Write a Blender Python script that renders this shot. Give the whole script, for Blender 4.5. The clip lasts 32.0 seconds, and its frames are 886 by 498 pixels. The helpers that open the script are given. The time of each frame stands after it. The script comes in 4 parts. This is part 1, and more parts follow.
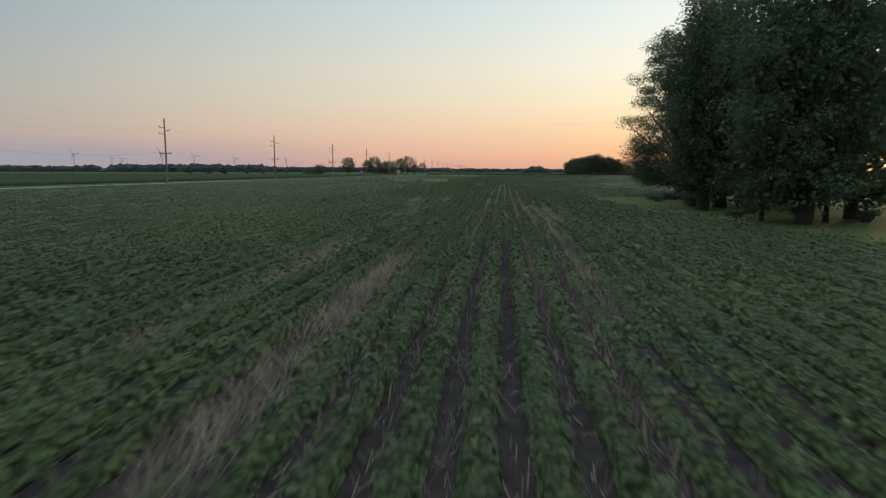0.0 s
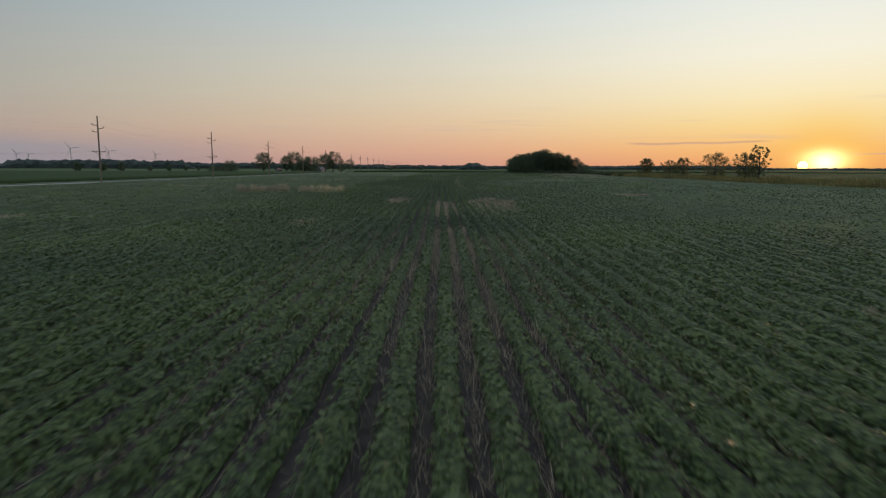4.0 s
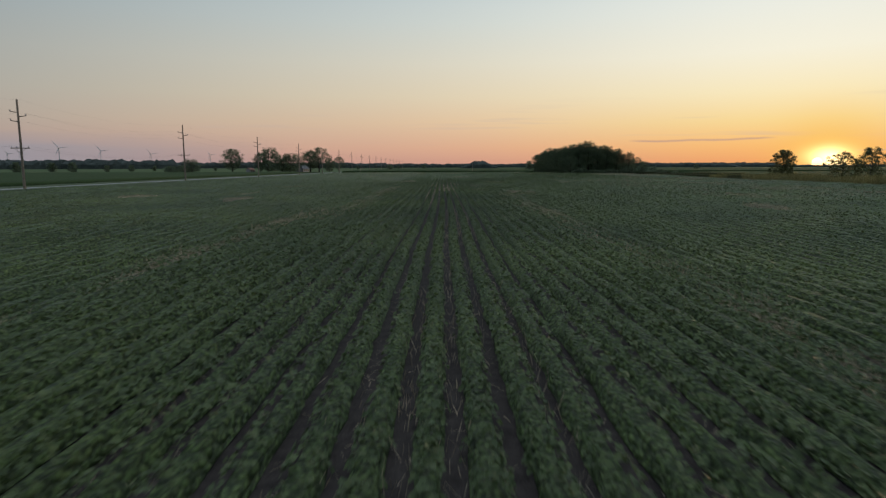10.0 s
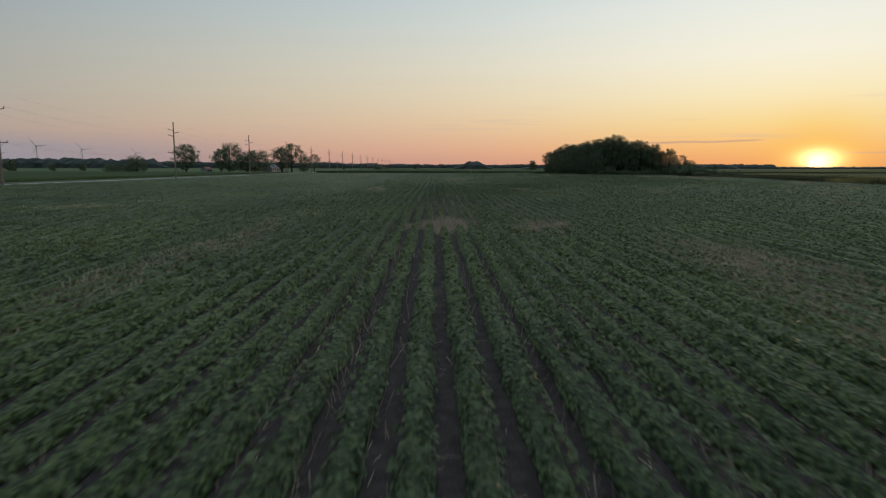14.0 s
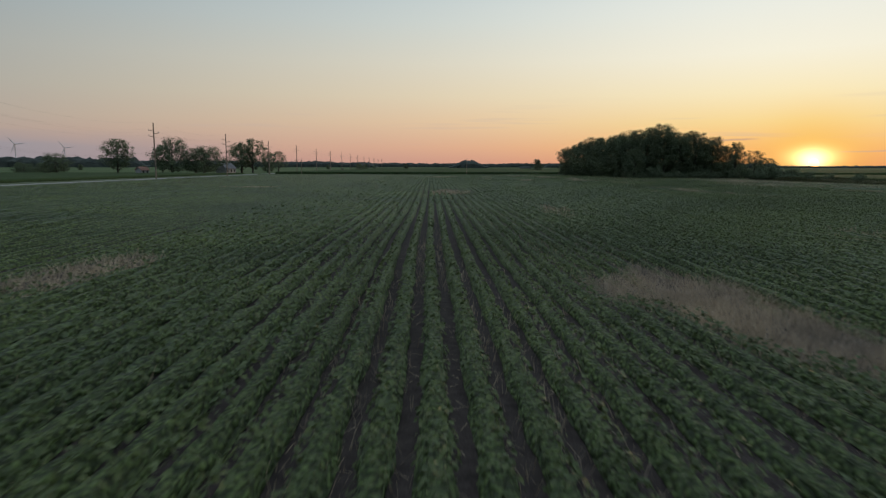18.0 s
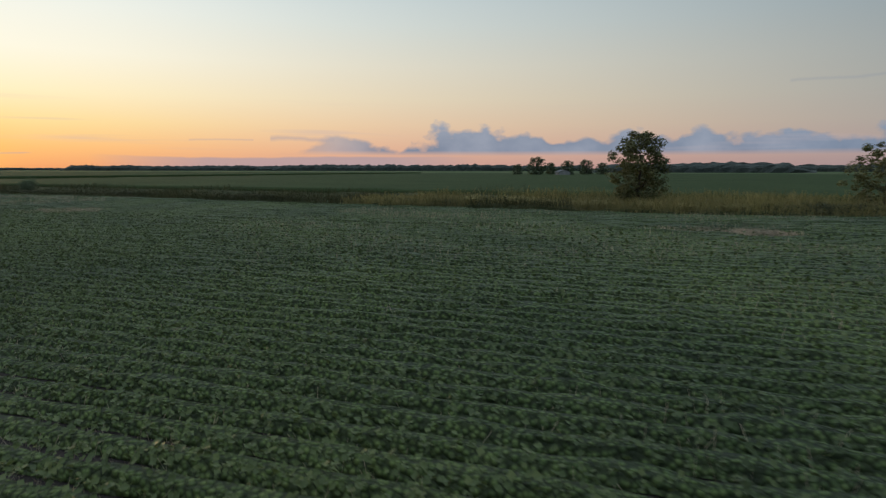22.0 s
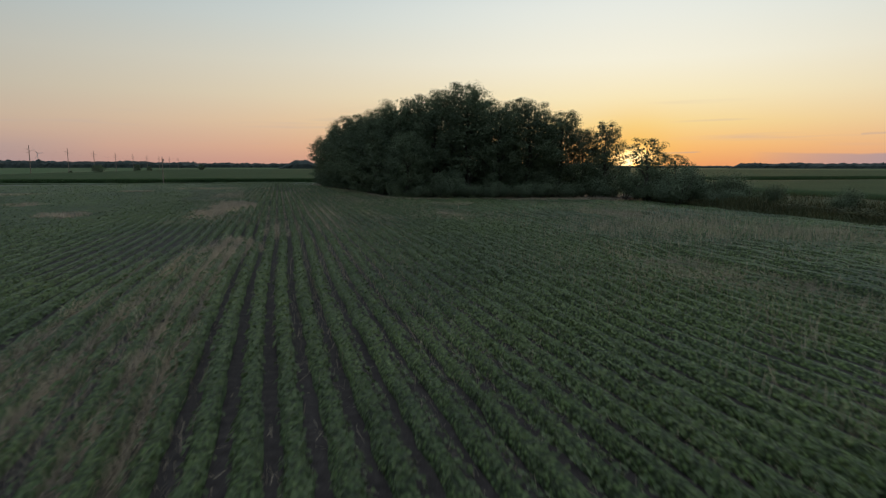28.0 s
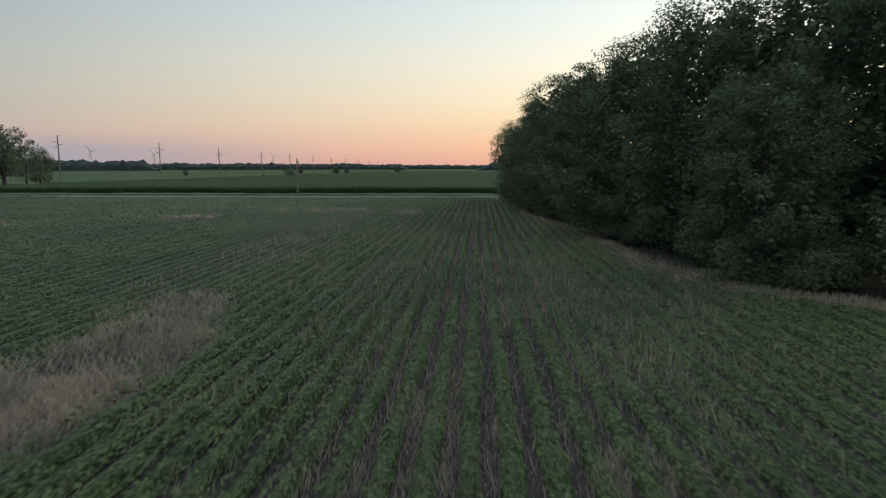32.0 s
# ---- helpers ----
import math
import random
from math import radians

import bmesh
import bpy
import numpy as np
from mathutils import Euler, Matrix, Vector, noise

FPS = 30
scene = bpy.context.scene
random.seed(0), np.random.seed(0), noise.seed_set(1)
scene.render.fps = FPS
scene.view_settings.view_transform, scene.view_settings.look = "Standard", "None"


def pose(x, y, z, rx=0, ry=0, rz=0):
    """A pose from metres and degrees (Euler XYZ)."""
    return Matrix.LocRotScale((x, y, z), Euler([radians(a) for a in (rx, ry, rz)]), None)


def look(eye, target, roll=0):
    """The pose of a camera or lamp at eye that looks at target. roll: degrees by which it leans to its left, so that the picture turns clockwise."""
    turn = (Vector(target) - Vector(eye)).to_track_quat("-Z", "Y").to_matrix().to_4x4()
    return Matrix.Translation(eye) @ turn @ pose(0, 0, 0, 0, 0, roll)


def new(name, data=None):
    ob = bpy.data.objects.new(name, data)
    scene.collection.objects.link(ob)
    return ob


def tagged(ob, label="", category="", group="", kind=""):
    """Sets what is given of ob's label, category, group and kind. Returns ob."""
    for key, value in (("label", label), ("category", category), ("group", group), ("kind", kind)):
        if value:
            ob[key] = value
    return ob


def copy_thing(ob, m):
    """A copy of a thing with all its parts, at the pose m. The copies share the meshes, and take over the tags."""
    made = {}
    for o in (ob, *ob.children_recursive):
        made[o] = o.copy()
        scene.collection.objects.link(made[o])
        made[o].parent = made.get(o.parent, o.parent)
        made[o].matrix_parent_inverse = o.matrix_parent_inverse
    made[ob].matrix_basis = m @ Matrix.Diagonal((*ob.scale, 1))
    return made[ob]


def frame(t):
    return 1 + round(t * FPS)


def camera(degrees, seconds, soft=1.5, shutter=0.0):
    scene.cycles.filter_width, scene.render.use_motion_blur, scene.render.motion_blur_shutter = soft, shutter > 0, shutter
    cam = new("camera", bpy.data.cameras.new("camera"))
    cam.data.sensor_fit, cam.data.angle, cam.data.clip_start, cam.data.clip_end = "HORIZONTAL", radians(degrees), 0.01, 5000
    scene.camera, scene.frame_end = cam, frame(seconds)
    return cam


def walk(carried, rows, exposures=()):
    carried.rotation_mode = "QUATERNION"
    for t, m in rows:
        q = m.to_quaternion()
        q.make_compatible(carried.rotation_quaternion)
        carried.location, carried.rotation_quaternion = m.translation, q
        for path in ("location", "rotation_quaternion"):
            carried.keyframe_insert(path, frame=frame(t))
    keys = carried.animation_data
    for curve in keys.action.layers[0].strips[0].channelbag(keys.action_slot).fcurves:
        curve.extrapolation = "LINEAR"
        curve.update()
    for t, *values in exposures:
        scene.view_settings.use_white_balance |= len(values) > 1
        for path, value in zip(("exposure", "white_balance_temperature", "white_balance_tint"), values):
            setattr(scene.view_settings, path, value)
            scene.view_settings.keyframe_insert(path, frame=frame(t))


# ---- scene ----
# the flight: seconds, x, y, z, tilt, roll, turn
ROWS = [
    (0, -3.21, 4.01, 3.03, 82.79, 0.10, 5.63),
    (0.5, -3.80, 13.22, 2.96, 82.74, 0.04, 5.75),
    (1, -4.58, 20.86, 3.03, 82.72, -0.05, 5.67),
    (1.5, -5.22, 28.85, 3.17, 82.73, -0.34, 2.45),
    (2, -5.30, 36.29, 3.22, 82.71, 0.30, 0.31),
    (2.5, -5.08, 45.07, 3.31, 82.65, 0.11, -0.55),
    (3, -4.63, 53.14, 3.44, 82.56, 0.16, -0.50),
    (3.5, -4.04, 61.05, 3.58, 82.49, 0.18, -0.41),
    (5.5, -3.31, 95.23, 3.76, 82.49, 0.20, -0.01),
    (6, -3.59, 103.83, 3.79, 82.45, 0.19, -0.01),
    (6.5, -4.09, 112.29, 3.78, 82.45, 0.20, -0.02),
    (7, -4.66, 120.65, 3.75, 82.44, 0.11, -0.04),
    (7.5, -5.28, 129.24, 3.75, 82.44, 0.15, -0.04),
    (8, -6.07, 138.05, 3.76, 82.42, 0.08, -0.08),
    (8.5, -6.73, 146.68, 3.75, 82.44, 0.09, -0.11),
    (9, -7.45, 155.27, 3.76, 82.43, 0.05, -0.15),
    (9.5, -7.95, 163.69, 3.87, 82.41, -0.03, -0.10),
    (10, -7.79, 172.08, 3.91, 82.35, -0.13, 0.02),
    (10.5, -7.75, 180.48, 3.82, 82.36, -0.03, -0.09),
    (11, -7.76, 189.14, 3.67, 82.37, 0.04, -0.56),
    (11.5, -7.88, 198.09, 3.56, 82.41, 0.07, -0.57),
    (12, -8.01, 206.74, 3.52, 82.38, 0.09, -0.62),
    (12.5, -8.01, 215.40, 3.47, 82.41, 0.04, -0.64),
    (13, -7.83, 224.48, 3.40, 82.41, 0.01, -0.60),
    (13.5, -7.74, 233.09, 3.33, 82.43, 0.07, -0.69),
    (14, -7.65, 240.84, 3.34, 82.42, 0.12, -0.68),
    (14.5, -7.59, 249.29, 3.41, 82.37, 0.21, -0.72),
    (16.5, -4.77, 284.86, 3.91, 82.31, 0.20, -0.55),
    (17, -4.62, 293.66, 3.92, 82.33, 0.12, -0.58),
    (17.5, -4.41, 302.10, 3.90, 82.33, 0.10, -0.64),
    (18, -4.16, 310.16, 3.88, 82.32, 0.12, -1.14),
    (18.5, -3.94, 318.00, 3.83, 82.35, 0.09, -2.59),
    (19, -2.73, 324.86, 3.87, 82.44, 0.00, -12.80),
    (19.3, -1.26, 328.60, 3.95, 82.50, 0.00, -44.20),
    (19.5, 0.00, 331.01, 4.02, 82.63, -0.04, -64.96),
    (19.75, 1.18, 334.00, 4.09, 82.75, 0.05, -91.00),
    (20, 2.48, 336.80, 4.16, 82.78, 0.20, -113.26),
    (20.5, 5.66, 341.40, 4.31, 82.78, 0.31, -114.72),
    (21, 9.60, 344.72, 4.32, 82.80, 0.31, -114.37),
    (21.5, 13.58, 346.84, 4.30, 82.83, 0.23, -84.15),
    (22, 17.22, 348.68, 4.30, 82.61, 0.06, -71.26),
    (22.5, 20.29, 351.77, 4.34, 82.47, 0.18, -62.64),
    (23, 24.43, 355.90, 4.44, 82.42, 0.10, -46.98),
    (23.5, 27.54, 361.23, 4.51, 82.41, -0.20, -36.00),
    (24, 29.43, 366.69, 4.51, 82.46, 0.06, -24.98),
    (24.5, 31.60, 372.41, 4.42, 82.47, -0.00, -18.96),
    (25, 33.06, 377.43, 4.39, 82.57, -0.06, -15.18),
    (25.5, 34.31, 382.87, 4.36, 82.56, -0.07, -15.20),
    (27.5, 40.34, 409.43, 4.36, 82.33, -0.10, -15.28),
    (28, 42.87, 417.29, 4.79, 82.34, 0.05, -14.99),
    (28.5, 44.73, 425.08, 5.21, 82.46, 0.19, -15.16),
    (29, 46.67, 432.60, 5.47, 82.32, 0.07, -15.09),
    (29.5, 48.32, 440.49, 5.60, 82.32, 0.01, -10.69),
    (30, 49.36, 448.48, 5.65, 82.35, 0.04, -3.65),
    (30.5, 49.68, 456.04, 5.62, 82.31, -0.00, -3.31),
    (31, 49.68, 463.56, 5.61, 82.45, -0.04, 3.35),
    (31.5, 49.15, 471.15, 5.53, 82.44, -0.01, 3.31),
    (32, 48.42, 478.61, 5.40, 82.47, -0.08, 3.30),
]
EXPO = [(0, 0.2), (1.5, 0.15), (3, -0.1), (19, -0.1), (20, 0.58), (21, 0.74), (21.5, 0.46), (22.2, -0.05), (24, -0.15), (26, -0.12), (28.5, -0.12), (30, 0.08), (32, 0.3)]
cam = camera(71.88, 32.0, soft=1.3, shutter=0.21)
walk(cam, [(t, pose(x, y, z, rx, 0, rz) @ pose(0, 0, 0, 0, 0, roll)) for t, x, y, z, rx, roll, rz in ROWS],
     exposures=EXPO)

# ---- world, sun ----
SUN_AZ, SUN_EL = radians(32.0), radians(0.3)
SUN_DIR = Vector((math.sin(SUN_AZ) * math.cos(SUN_EL), math.cos(SUN_AZ) * math.cos(SUN_EL), math.sin(SUN_EL)))
world = bpy.data.worlds.new("evening_sky")
scene.world = world
world.use_nodes = True
wn, wl = world.node_tree.nodes, world.node_tree.links
bg = wn["Background"]
sky = wn.new("ShaderNodeTexSky")
sky.sky_type = "NISHITA"
sky.sun_disc = False
sky.sun_elevation, sky.sun_rotation = radians(2.0), SUN_AZ
sky.altitude, sky.air_density, sky.dust_density, sky.ozone_density = 100, 1.0, 1.6, 2.0


def wnode(kind, **kw):
    nd = wn.new(kind)
    for key, value in kw.items():
        if key == "op":
            nd.operation = value
        else:
            nd.inputs[int(key[1:])].default_value = value
    return nd


def wmath(op, a, b_=None, clamp=False):
    nd = wn.new("ShaderNodeMath")
    nd.operation, nd.use_clamp = op, clamp
    for k_, v_ in ((0, a), (1, b_)):
        if v_ is None:
            continue
        if isinstance(v_, (int, float)):
            nd.inputs[k_].default_value = v_
        else:
            wl.new(v_, nd.inputs[k_])
    return nd.outputs[0]


def wramp(fac, stops):
    r_ = wn.new("ShaderNodeValToRGB")
    e_ = r_.color_ramp.elements
    while len(e_) < len(stops):
        e_.new(0.5)
    for k_, (p_, c_) in zip(e_, stops):
        k_.position, k_.color = p_, (*c_, 1)
    wl.new(fac, r_.inputs[0])
    return r_.outputs[0]


def wmix(fac, a, b_, blend="MIX"):
    nd = wn.new("ShaderNodeMix")
    nd.data_type, nd.blend_type = "RGBA", blend
    for k_, v_ in ((0, fac), (6, a), (7, b_)):
        if isinstance(v_, (int, float)):
            nd.inputs[k_].default_value = v_
        elif isinstance(v_, tuple):
            nd.inputs[k_].default_value = (*v_, 1)
        else:
            wl.new(v_, nd.inputs[k_])
    return nd.outputs[2]


def wdot(direction):
    nd = wn.new("ShaderNodeVectorMath")
    nd.operation = "DOT_PRODUCT"
    wl.new(tc.outputs["Generated"], nd.inputs[0])
    nd.inputs[1].default_value = direction
    return nd.outputs["Value"]


def wnoise(sx, sz, detail, off=0.0):
    mp = wn.new("ShaderNodeMapping")
    mp.inputs["Scale"].default_value = (sx, sx, sz)
    mp.inputs["Location"].default_value = (off, off, off)
    wl.new(tc.outputs["Generated"], mp.inputs["Vector"])
    nz = wn.new("ShaderNodeTexNoise")
    nz.inputs["Scale"].default_value, nz.inputs["Detail"].default_value = 1.0, detail
    wl.new(mp.outputs[0], nz.inputs["Vector"])
    return nz.outputs["Fac"]


tc = wn.new("ShaderNodeTexCoord")
xyz = wn.new("ShaderNodeSeparateXYZ")
wl.new(tc.outputs["Generated"], xyz.inputs[0])
z_ = wmath("MAXIMUM", xyz.outputs["Z"], 0.0)
# the evening sky: a cooler side and a warmer side toward the sun
away = wramp(z_, [(0.0, (0.25, 0.22, 0.245)), (0.03, (0.295, 0.273, 0.29)), (0.07, (0.265, 0.285, 0.295)), (0.13, (0.225, 0.265, 0.288)), (0.22, (0.17, 0.226, 0.265)), (0.36, (0.14, 0.205, 0.26)), (0.6, (0.44, 0.56, 0.68)), (1.0, (0.80, 0.92, 1.0))])
warm = wramp(z_, [(0.0, (0.70, 0.34, 0.26)), (0.03, (0.85, 0.46, 0.29)), (0.07, (0.92, 0.62, 0.38)), (0.11, (0.91, 0.73, 0.49)), (0.16, (0.87, 0.78, 0.60)), (0.22, (0.76, 0.78, 0.70)), (0.36, (0.52, 0.66, 0.74)), (1.0, (0.80, 0.92, 1.0))])
near = wramp(z_, [(0.0, (0.90, 0.34, 0.13)), (0.03, (1.0, 0.52, 0.17)), (0.065, (1.0, 0.72, 0.30)), (0.105, (1.02, 0.86, 0.52)), (0.16, (1.02, 0.95, 0.75)), (0.24, (0.97, 0.95, 0.84)), (0.38, (0.60, 0.70, 0.77)), (1.0, (0.80, 0.92, 1.0))])
side = wmath("POWER", wmath("MULTIPLY", wmath("ADD", wdot((math.sin(SUN_AZ), math.cos(SUN_AZ), 0)), 0.12), 0.893, True), 1.3)
col = wmix(side, away, warm)
sd = wmath("MAXIMUM", wdot(tuple(SUN_DIR)), 0.0)
col = wmix(wmath("POWER", sd, 14.0), col, near)
# cumulus bank low in the north-east, and thin streaks
bank = wmath("MULTIPLY", wmath("SUBTRACT", wdot((math.sin(radians(97)), math.cos(radians(97)), 0)), 0.72), 7.0, True)
lump = wnoise(11.0, 16.0, 6.0)
top_ = wmath("MULTIPLY", wmath("ADD", wmath("MULTIPLY", wmath("SUBTRACT", lump, 0.38), 0.13), 0.042), wmath("ADD", wmath("MULTIPLY", bank, 0.6), 0.4))
m1 = wmath("MULTIPLY", wmath("SUBTRACT", top_, z_), 110.0, True)
m2 = wmath("MULTIPLY", wmath("SUBTRACT", z_, 0.022), 120.0, True)
cloud = wmath("MULTIPLY", wmath("MULTIPLY", m1, m2), wmath("MULTIPLY", bank, 0.92))
shade = wramp(lump, [(0.38, (0.17, 0.23, 0.32)), (0.70, (0.31, 0.35, 0.43))])
col = wmix(cloud, col, shade)


def small_cloud(az_, el_, half, thick, amount, col, tone=(0.22, 0.26, 0.33)):
    zc = wmath("ADD", wmath("MULTIPLY", wmath("SUBTRACT", wnoise(15.0, 15.0, 3.0, az_), 0.5), thick * 3.0), el_)
    mz = wmath("SUBTRACT", 1.0, wmath("DIVIDE", wmath("ABSOLUTE", wmath("SUBTRACT", z_, zc)), thick), True)
    ma = wmath("MULTIPLY", wmath("SUBTRACT", wdot((math.sin(radians(az_)), math.cos(radians(az_)), el_)), math.cos(half)), 1.2 / (1 - math.cos(half)), True)
    return wmix(wmath("MULTIPLY", wmath("MULTIPLY", mz, ma), amount), col, tone)


for cl in ((114.5, 0.107, 0.03, 0.007, 0.5), (113.1, 0.094, 0.018, 0.004, 0.5), (118.9, 0.107, 0.025, 0.004, 0.3), (148.8, 0.058, 0.04, 0.006, 0.5), (142.3, 0.078, 0.012, 0.003, 0.5), (107.4, 0.123, 0.03, 0.003, 0.25), (127.6, 0.05, 0.06, 0.012, 0.7)):
    col = small_cloud(*cl, col)
streak = wmath("MULTIPLY", wmath("SUBTRACT", wnoise(3.2, 75.0, 3.0, 4.0), 0.6), 5.0, True)
low = wmath("MULTIPLY", wmath("MULTIPLY", wmath("SUBTRACT", z_, 0.02), 60.0, True), wmath("MULTIPLY", wmath("SUBTRACT", 0.11, z_), 30.0, True))
col = wmix(wmath("MULTIPLY", wmath("MULTIPLY", streak, low), 0.45), col, (0.5, 0.42, 0.43))
# grey-violet haze low on the side away from the sun
haze = wmath("MULTIPLY", wmath("MULTIPLY", wmath("SUBTRACT", wdot((math.sin(radians(-62)), math.cos(radians(-62)), 0)), 0.66), 4.0, True), wmath("MULTIPLY", wmath("SUBTRACT", wmath("ADD", wmath("MULTIPLY", wnoise(5.0, 40.0, 3.0, 9.0), 0.024), 0.038), z_), 45.0, True))
col = wmix(wmath("MULTIPLY", haze, 0.8), col, (0.315, 0.31, 0.345))
# low violet bank with a flat top on the other side of the sun, and two bars over it
bar = wmath("MULTIPLY", wmath("SUBTRACT", wdot((math.sin(radians(58)), math.cos(radians(58)), 0)), 0.958), 30.0, True)
flat = wmath("ADD", wmath("MULTIPLY", wmath("SUBTRACT", wnoise(7.0, 7.0, 4.0, 5.0), 0.5), 0.012), 0.021)
flat = wmath("MULTIPLY", wmath("MULTIPLY", wmath("SUBTRACT", flat, z_), 400.0, True), bar)
col = wmix(wmath("MULTIPLY", flat, 0.75), col, (0.40, 0.315, 0.345))
for cl in ((58.5, 0.0475, 0.016, 0.0055, 0.6), (51.6, 0.045, 0.014, 0.002, 0.4), (35.6, 0.0215, 0.03, 0.0016, 0.6)):
    col = small_cloud(*cl, col, (0.44, 0.36, 0.36))
# a long thin cloud left of the sun
thin_z = wmath("ADD", wmath("MULTIPLY", wmath("SUBTRACT", wnoise(9.0, 9.0, 4.0, 2.0), 0.5), 0.010), 0.0385)
thin = wmath("SUBTRACT", 1.0, wmath("DIVIDE", wmath("ABSOLUTE", wmath("SUBTRACT", z_, thin_z)), 0.0022), True)
thin = wmath("MULTIPLY", thin, wmath("MULTIPLY", wmath("SUBTRACT", wdot((math.sin(radians(22.5)), math.cos(radians(22.5)), 0.04)), 0.9955), 500.0, True))
col = wmix(wmath("MULTIPLY", thin, 0.75), col, (0.48, 0.30, 0.26))
# the bright air round the sun, flattened by the low layers
across = wdot((math.cos(SUN_AZ), -math.sin(SUN_AZ), 0))
ex = wmath("ADD", wmath("POWER", wmath("ABSOLUTE", wmath("DIVIDE", across, 0.026)), 2.0), wmath("POWER", wmath("ABSOLUTE", wmath("DIVIDE", wmath("SUBTRACT", xyz.outputs["Z"], 0.0135), 0.0125)), 2.0))
ex = wmath("MULTIPLY", wmath("POWER", 2.718, wmath("MULTIPLY", ex, -1.0)), wmath("GREATER_THAN", sd, 0.5))
col = wmix(wmath("MULTIPLY", wmath("POWER", sd, 600.0), 0.8), col, (1.0, 0.56, 0.10))
col = wmix(wmath("POWER", sd, 9000.0), col, (1.5, 1.15, 0.6))
col = wmix(1.0, col, wmix(ex, (0, 0, 0), (1.6, 1.1, 0.48)), "ADD")
soft_sky = wmix(1.0, sky.outputs[0], (0.003, 0.003, 0.003), "MULTIPLY")
col = wmix(1.0, col, soft_sky, "ADD")
col = wmix(1.0, col, (0.965, 1.0, 1.04), "MULTIPLY")
wl.new(col, bg.inputs[0])
bg.inputs[1].default_value = 1.0

sun_data = bpy.data.lights.new("sun", "SUN")
sun_data.energy, sun_data.angle, sun_data.color = 1.3, radians(4.0), (1.0, 0.55, 0.25)
sun_lamp = new("sun_light", sun_data)
sun_lamp.matrix_world = look((0, 0, 0), -SUN_DIR)


# ---- small tools ----
def mk(name, V, F, mat, parent=None, smooth=False, label=""):
    """One mesh object from vertices and faces of one size."""
    V = np.asarray(V, np.float32).reshape(-1, 3)
    F = np.asarray(F, np.int32)
    me = bpy.data.meshes.new(name)
    k, m = F.shape[1], F.shape[0]
    me.vertices.add(len(V))
    me.vertices.foreach_set("co", V.ravel())
    me.loops.add(k * m)
    me.loops.foreach_set("vertex_index", F.ravel())
    me.polygons.add(m)
    me.polygons.foreach_set("loop_start", np.arange(0, k * m, k, dtype=np.int32))
    me.polygons.foreach_set("loop_total", np.full(m, k, np.int32))
    me.polygons.foreach_set("use_smooth", np.full(m, smooth))
    me.materials.append(mat)
    me.update(calc_edges=True)
    ob = new(name, me)
    if parent is not None:
        ob.parent = parent
    if label:
        ob["label"] = label
    return ob


class Acc:
    """Gathers quads of one mesh."""

    def __init__(self):
        self.v, self.f, self.n = [], [], 0

    def add(self, V, F):
        V = np.asarray(V, float).reshape(-1, 3)
        self.v.append(V)
        self.f.append(np.asarray(F, int) + self.n)
        self.n += len(V)
        return self

    def box(self, cx, cy, cz, sx, sy, sz, rz=0.0):
        c = np.array([[a, b, d] for d in (-.5, .5) for b in (-.5, .5) for a in (-.5, .5)]) * (sx, sy, sz)
        co, si = math.cos(rz), math.sin(rz)
        c = np.stack([c[:, 0] * co - c[:, 1] * si + cx, c[:, 0] * si + c[:, 1] * co + cy, c[:, 2] + cz], 1)
        return self.add(c, [[0, 2, 3, 1], [4, 5, 7, 6], [0, 1, 5, 4], [2, 6, 7, 3], [0, 4, 6, 2], [1, 3, 7, 5]])

    def tube(self, pts, radii, n=7):
        pts = [Vector(p) for p in pts]
        V, F = [], []
        for i, p in enumerate(pts):
            d = (pts[min(i + 1, len(pts) - 1)] - pts[max(i - 1, 0)]).normalized()
            a = d.orthogonal().normalized()
            b = d.cross(a)
            for k in range(n):
                w = 2 * math.pi * k / n
                V.append(p + (a * math.cos(w) + b * math.sin(w)) * radii[i])
            if i:
                for k in range(n):
                    F.append([(i - 1) * n + k, (i - 1) * n + (k + 1) % n, i * n + (k + 1) % n, i * n + k])
        m = len(pts) * n
        V.append(pts[-1])
        for k in range(0, n):
            F.append([(len(pts) - 1) * n + k, (len(pts) - 1) * n + (k + 1) % n, m, m])
        F = [f for f in F if len(set(f)) == 4] if radii[-1] < 0.004 else F
        F = [f if len(set(f)) == 4 else [f[0], f[1], f[2], f[2]] for f in F]
        F = [f for f in F if len(set(f)) == 4]
        return self.add([tuple(v) for v in V], F)

    def make(self, name, mat, parent=None, smooth=False, label=""):
        return mk(name, np.concatenate(self.v), np.concatenate(self.f), mat, parent, smooth, label)


def hash2(i, j, seed):
    h = np.sin(i * 127.1 + j * 311.7 + seed * 74.7) * 43758.5453
    return h - np.floor(h)


def vnoise(x, y, seed=0):
    """Smooth value noise in the plane, 0 to 1."""
    x, y = np.asarray(x, float), np.asarray(y, float)
    i, j = np.floor(x), np.floor(y)
    u, v = x - i, y - j
    u, v = u * u * (3 - 2 * u), v * v * (3 - 2 * v)
    a = hash2(i, j, seed) * (1 - u) + hash2(i + 1, j, seed) * u
    b = hash2(i, j + 1, seed) * (1 - u) + hash2(i + 1, j + 1, seed) * u
    return a * (1 - v) + b * v


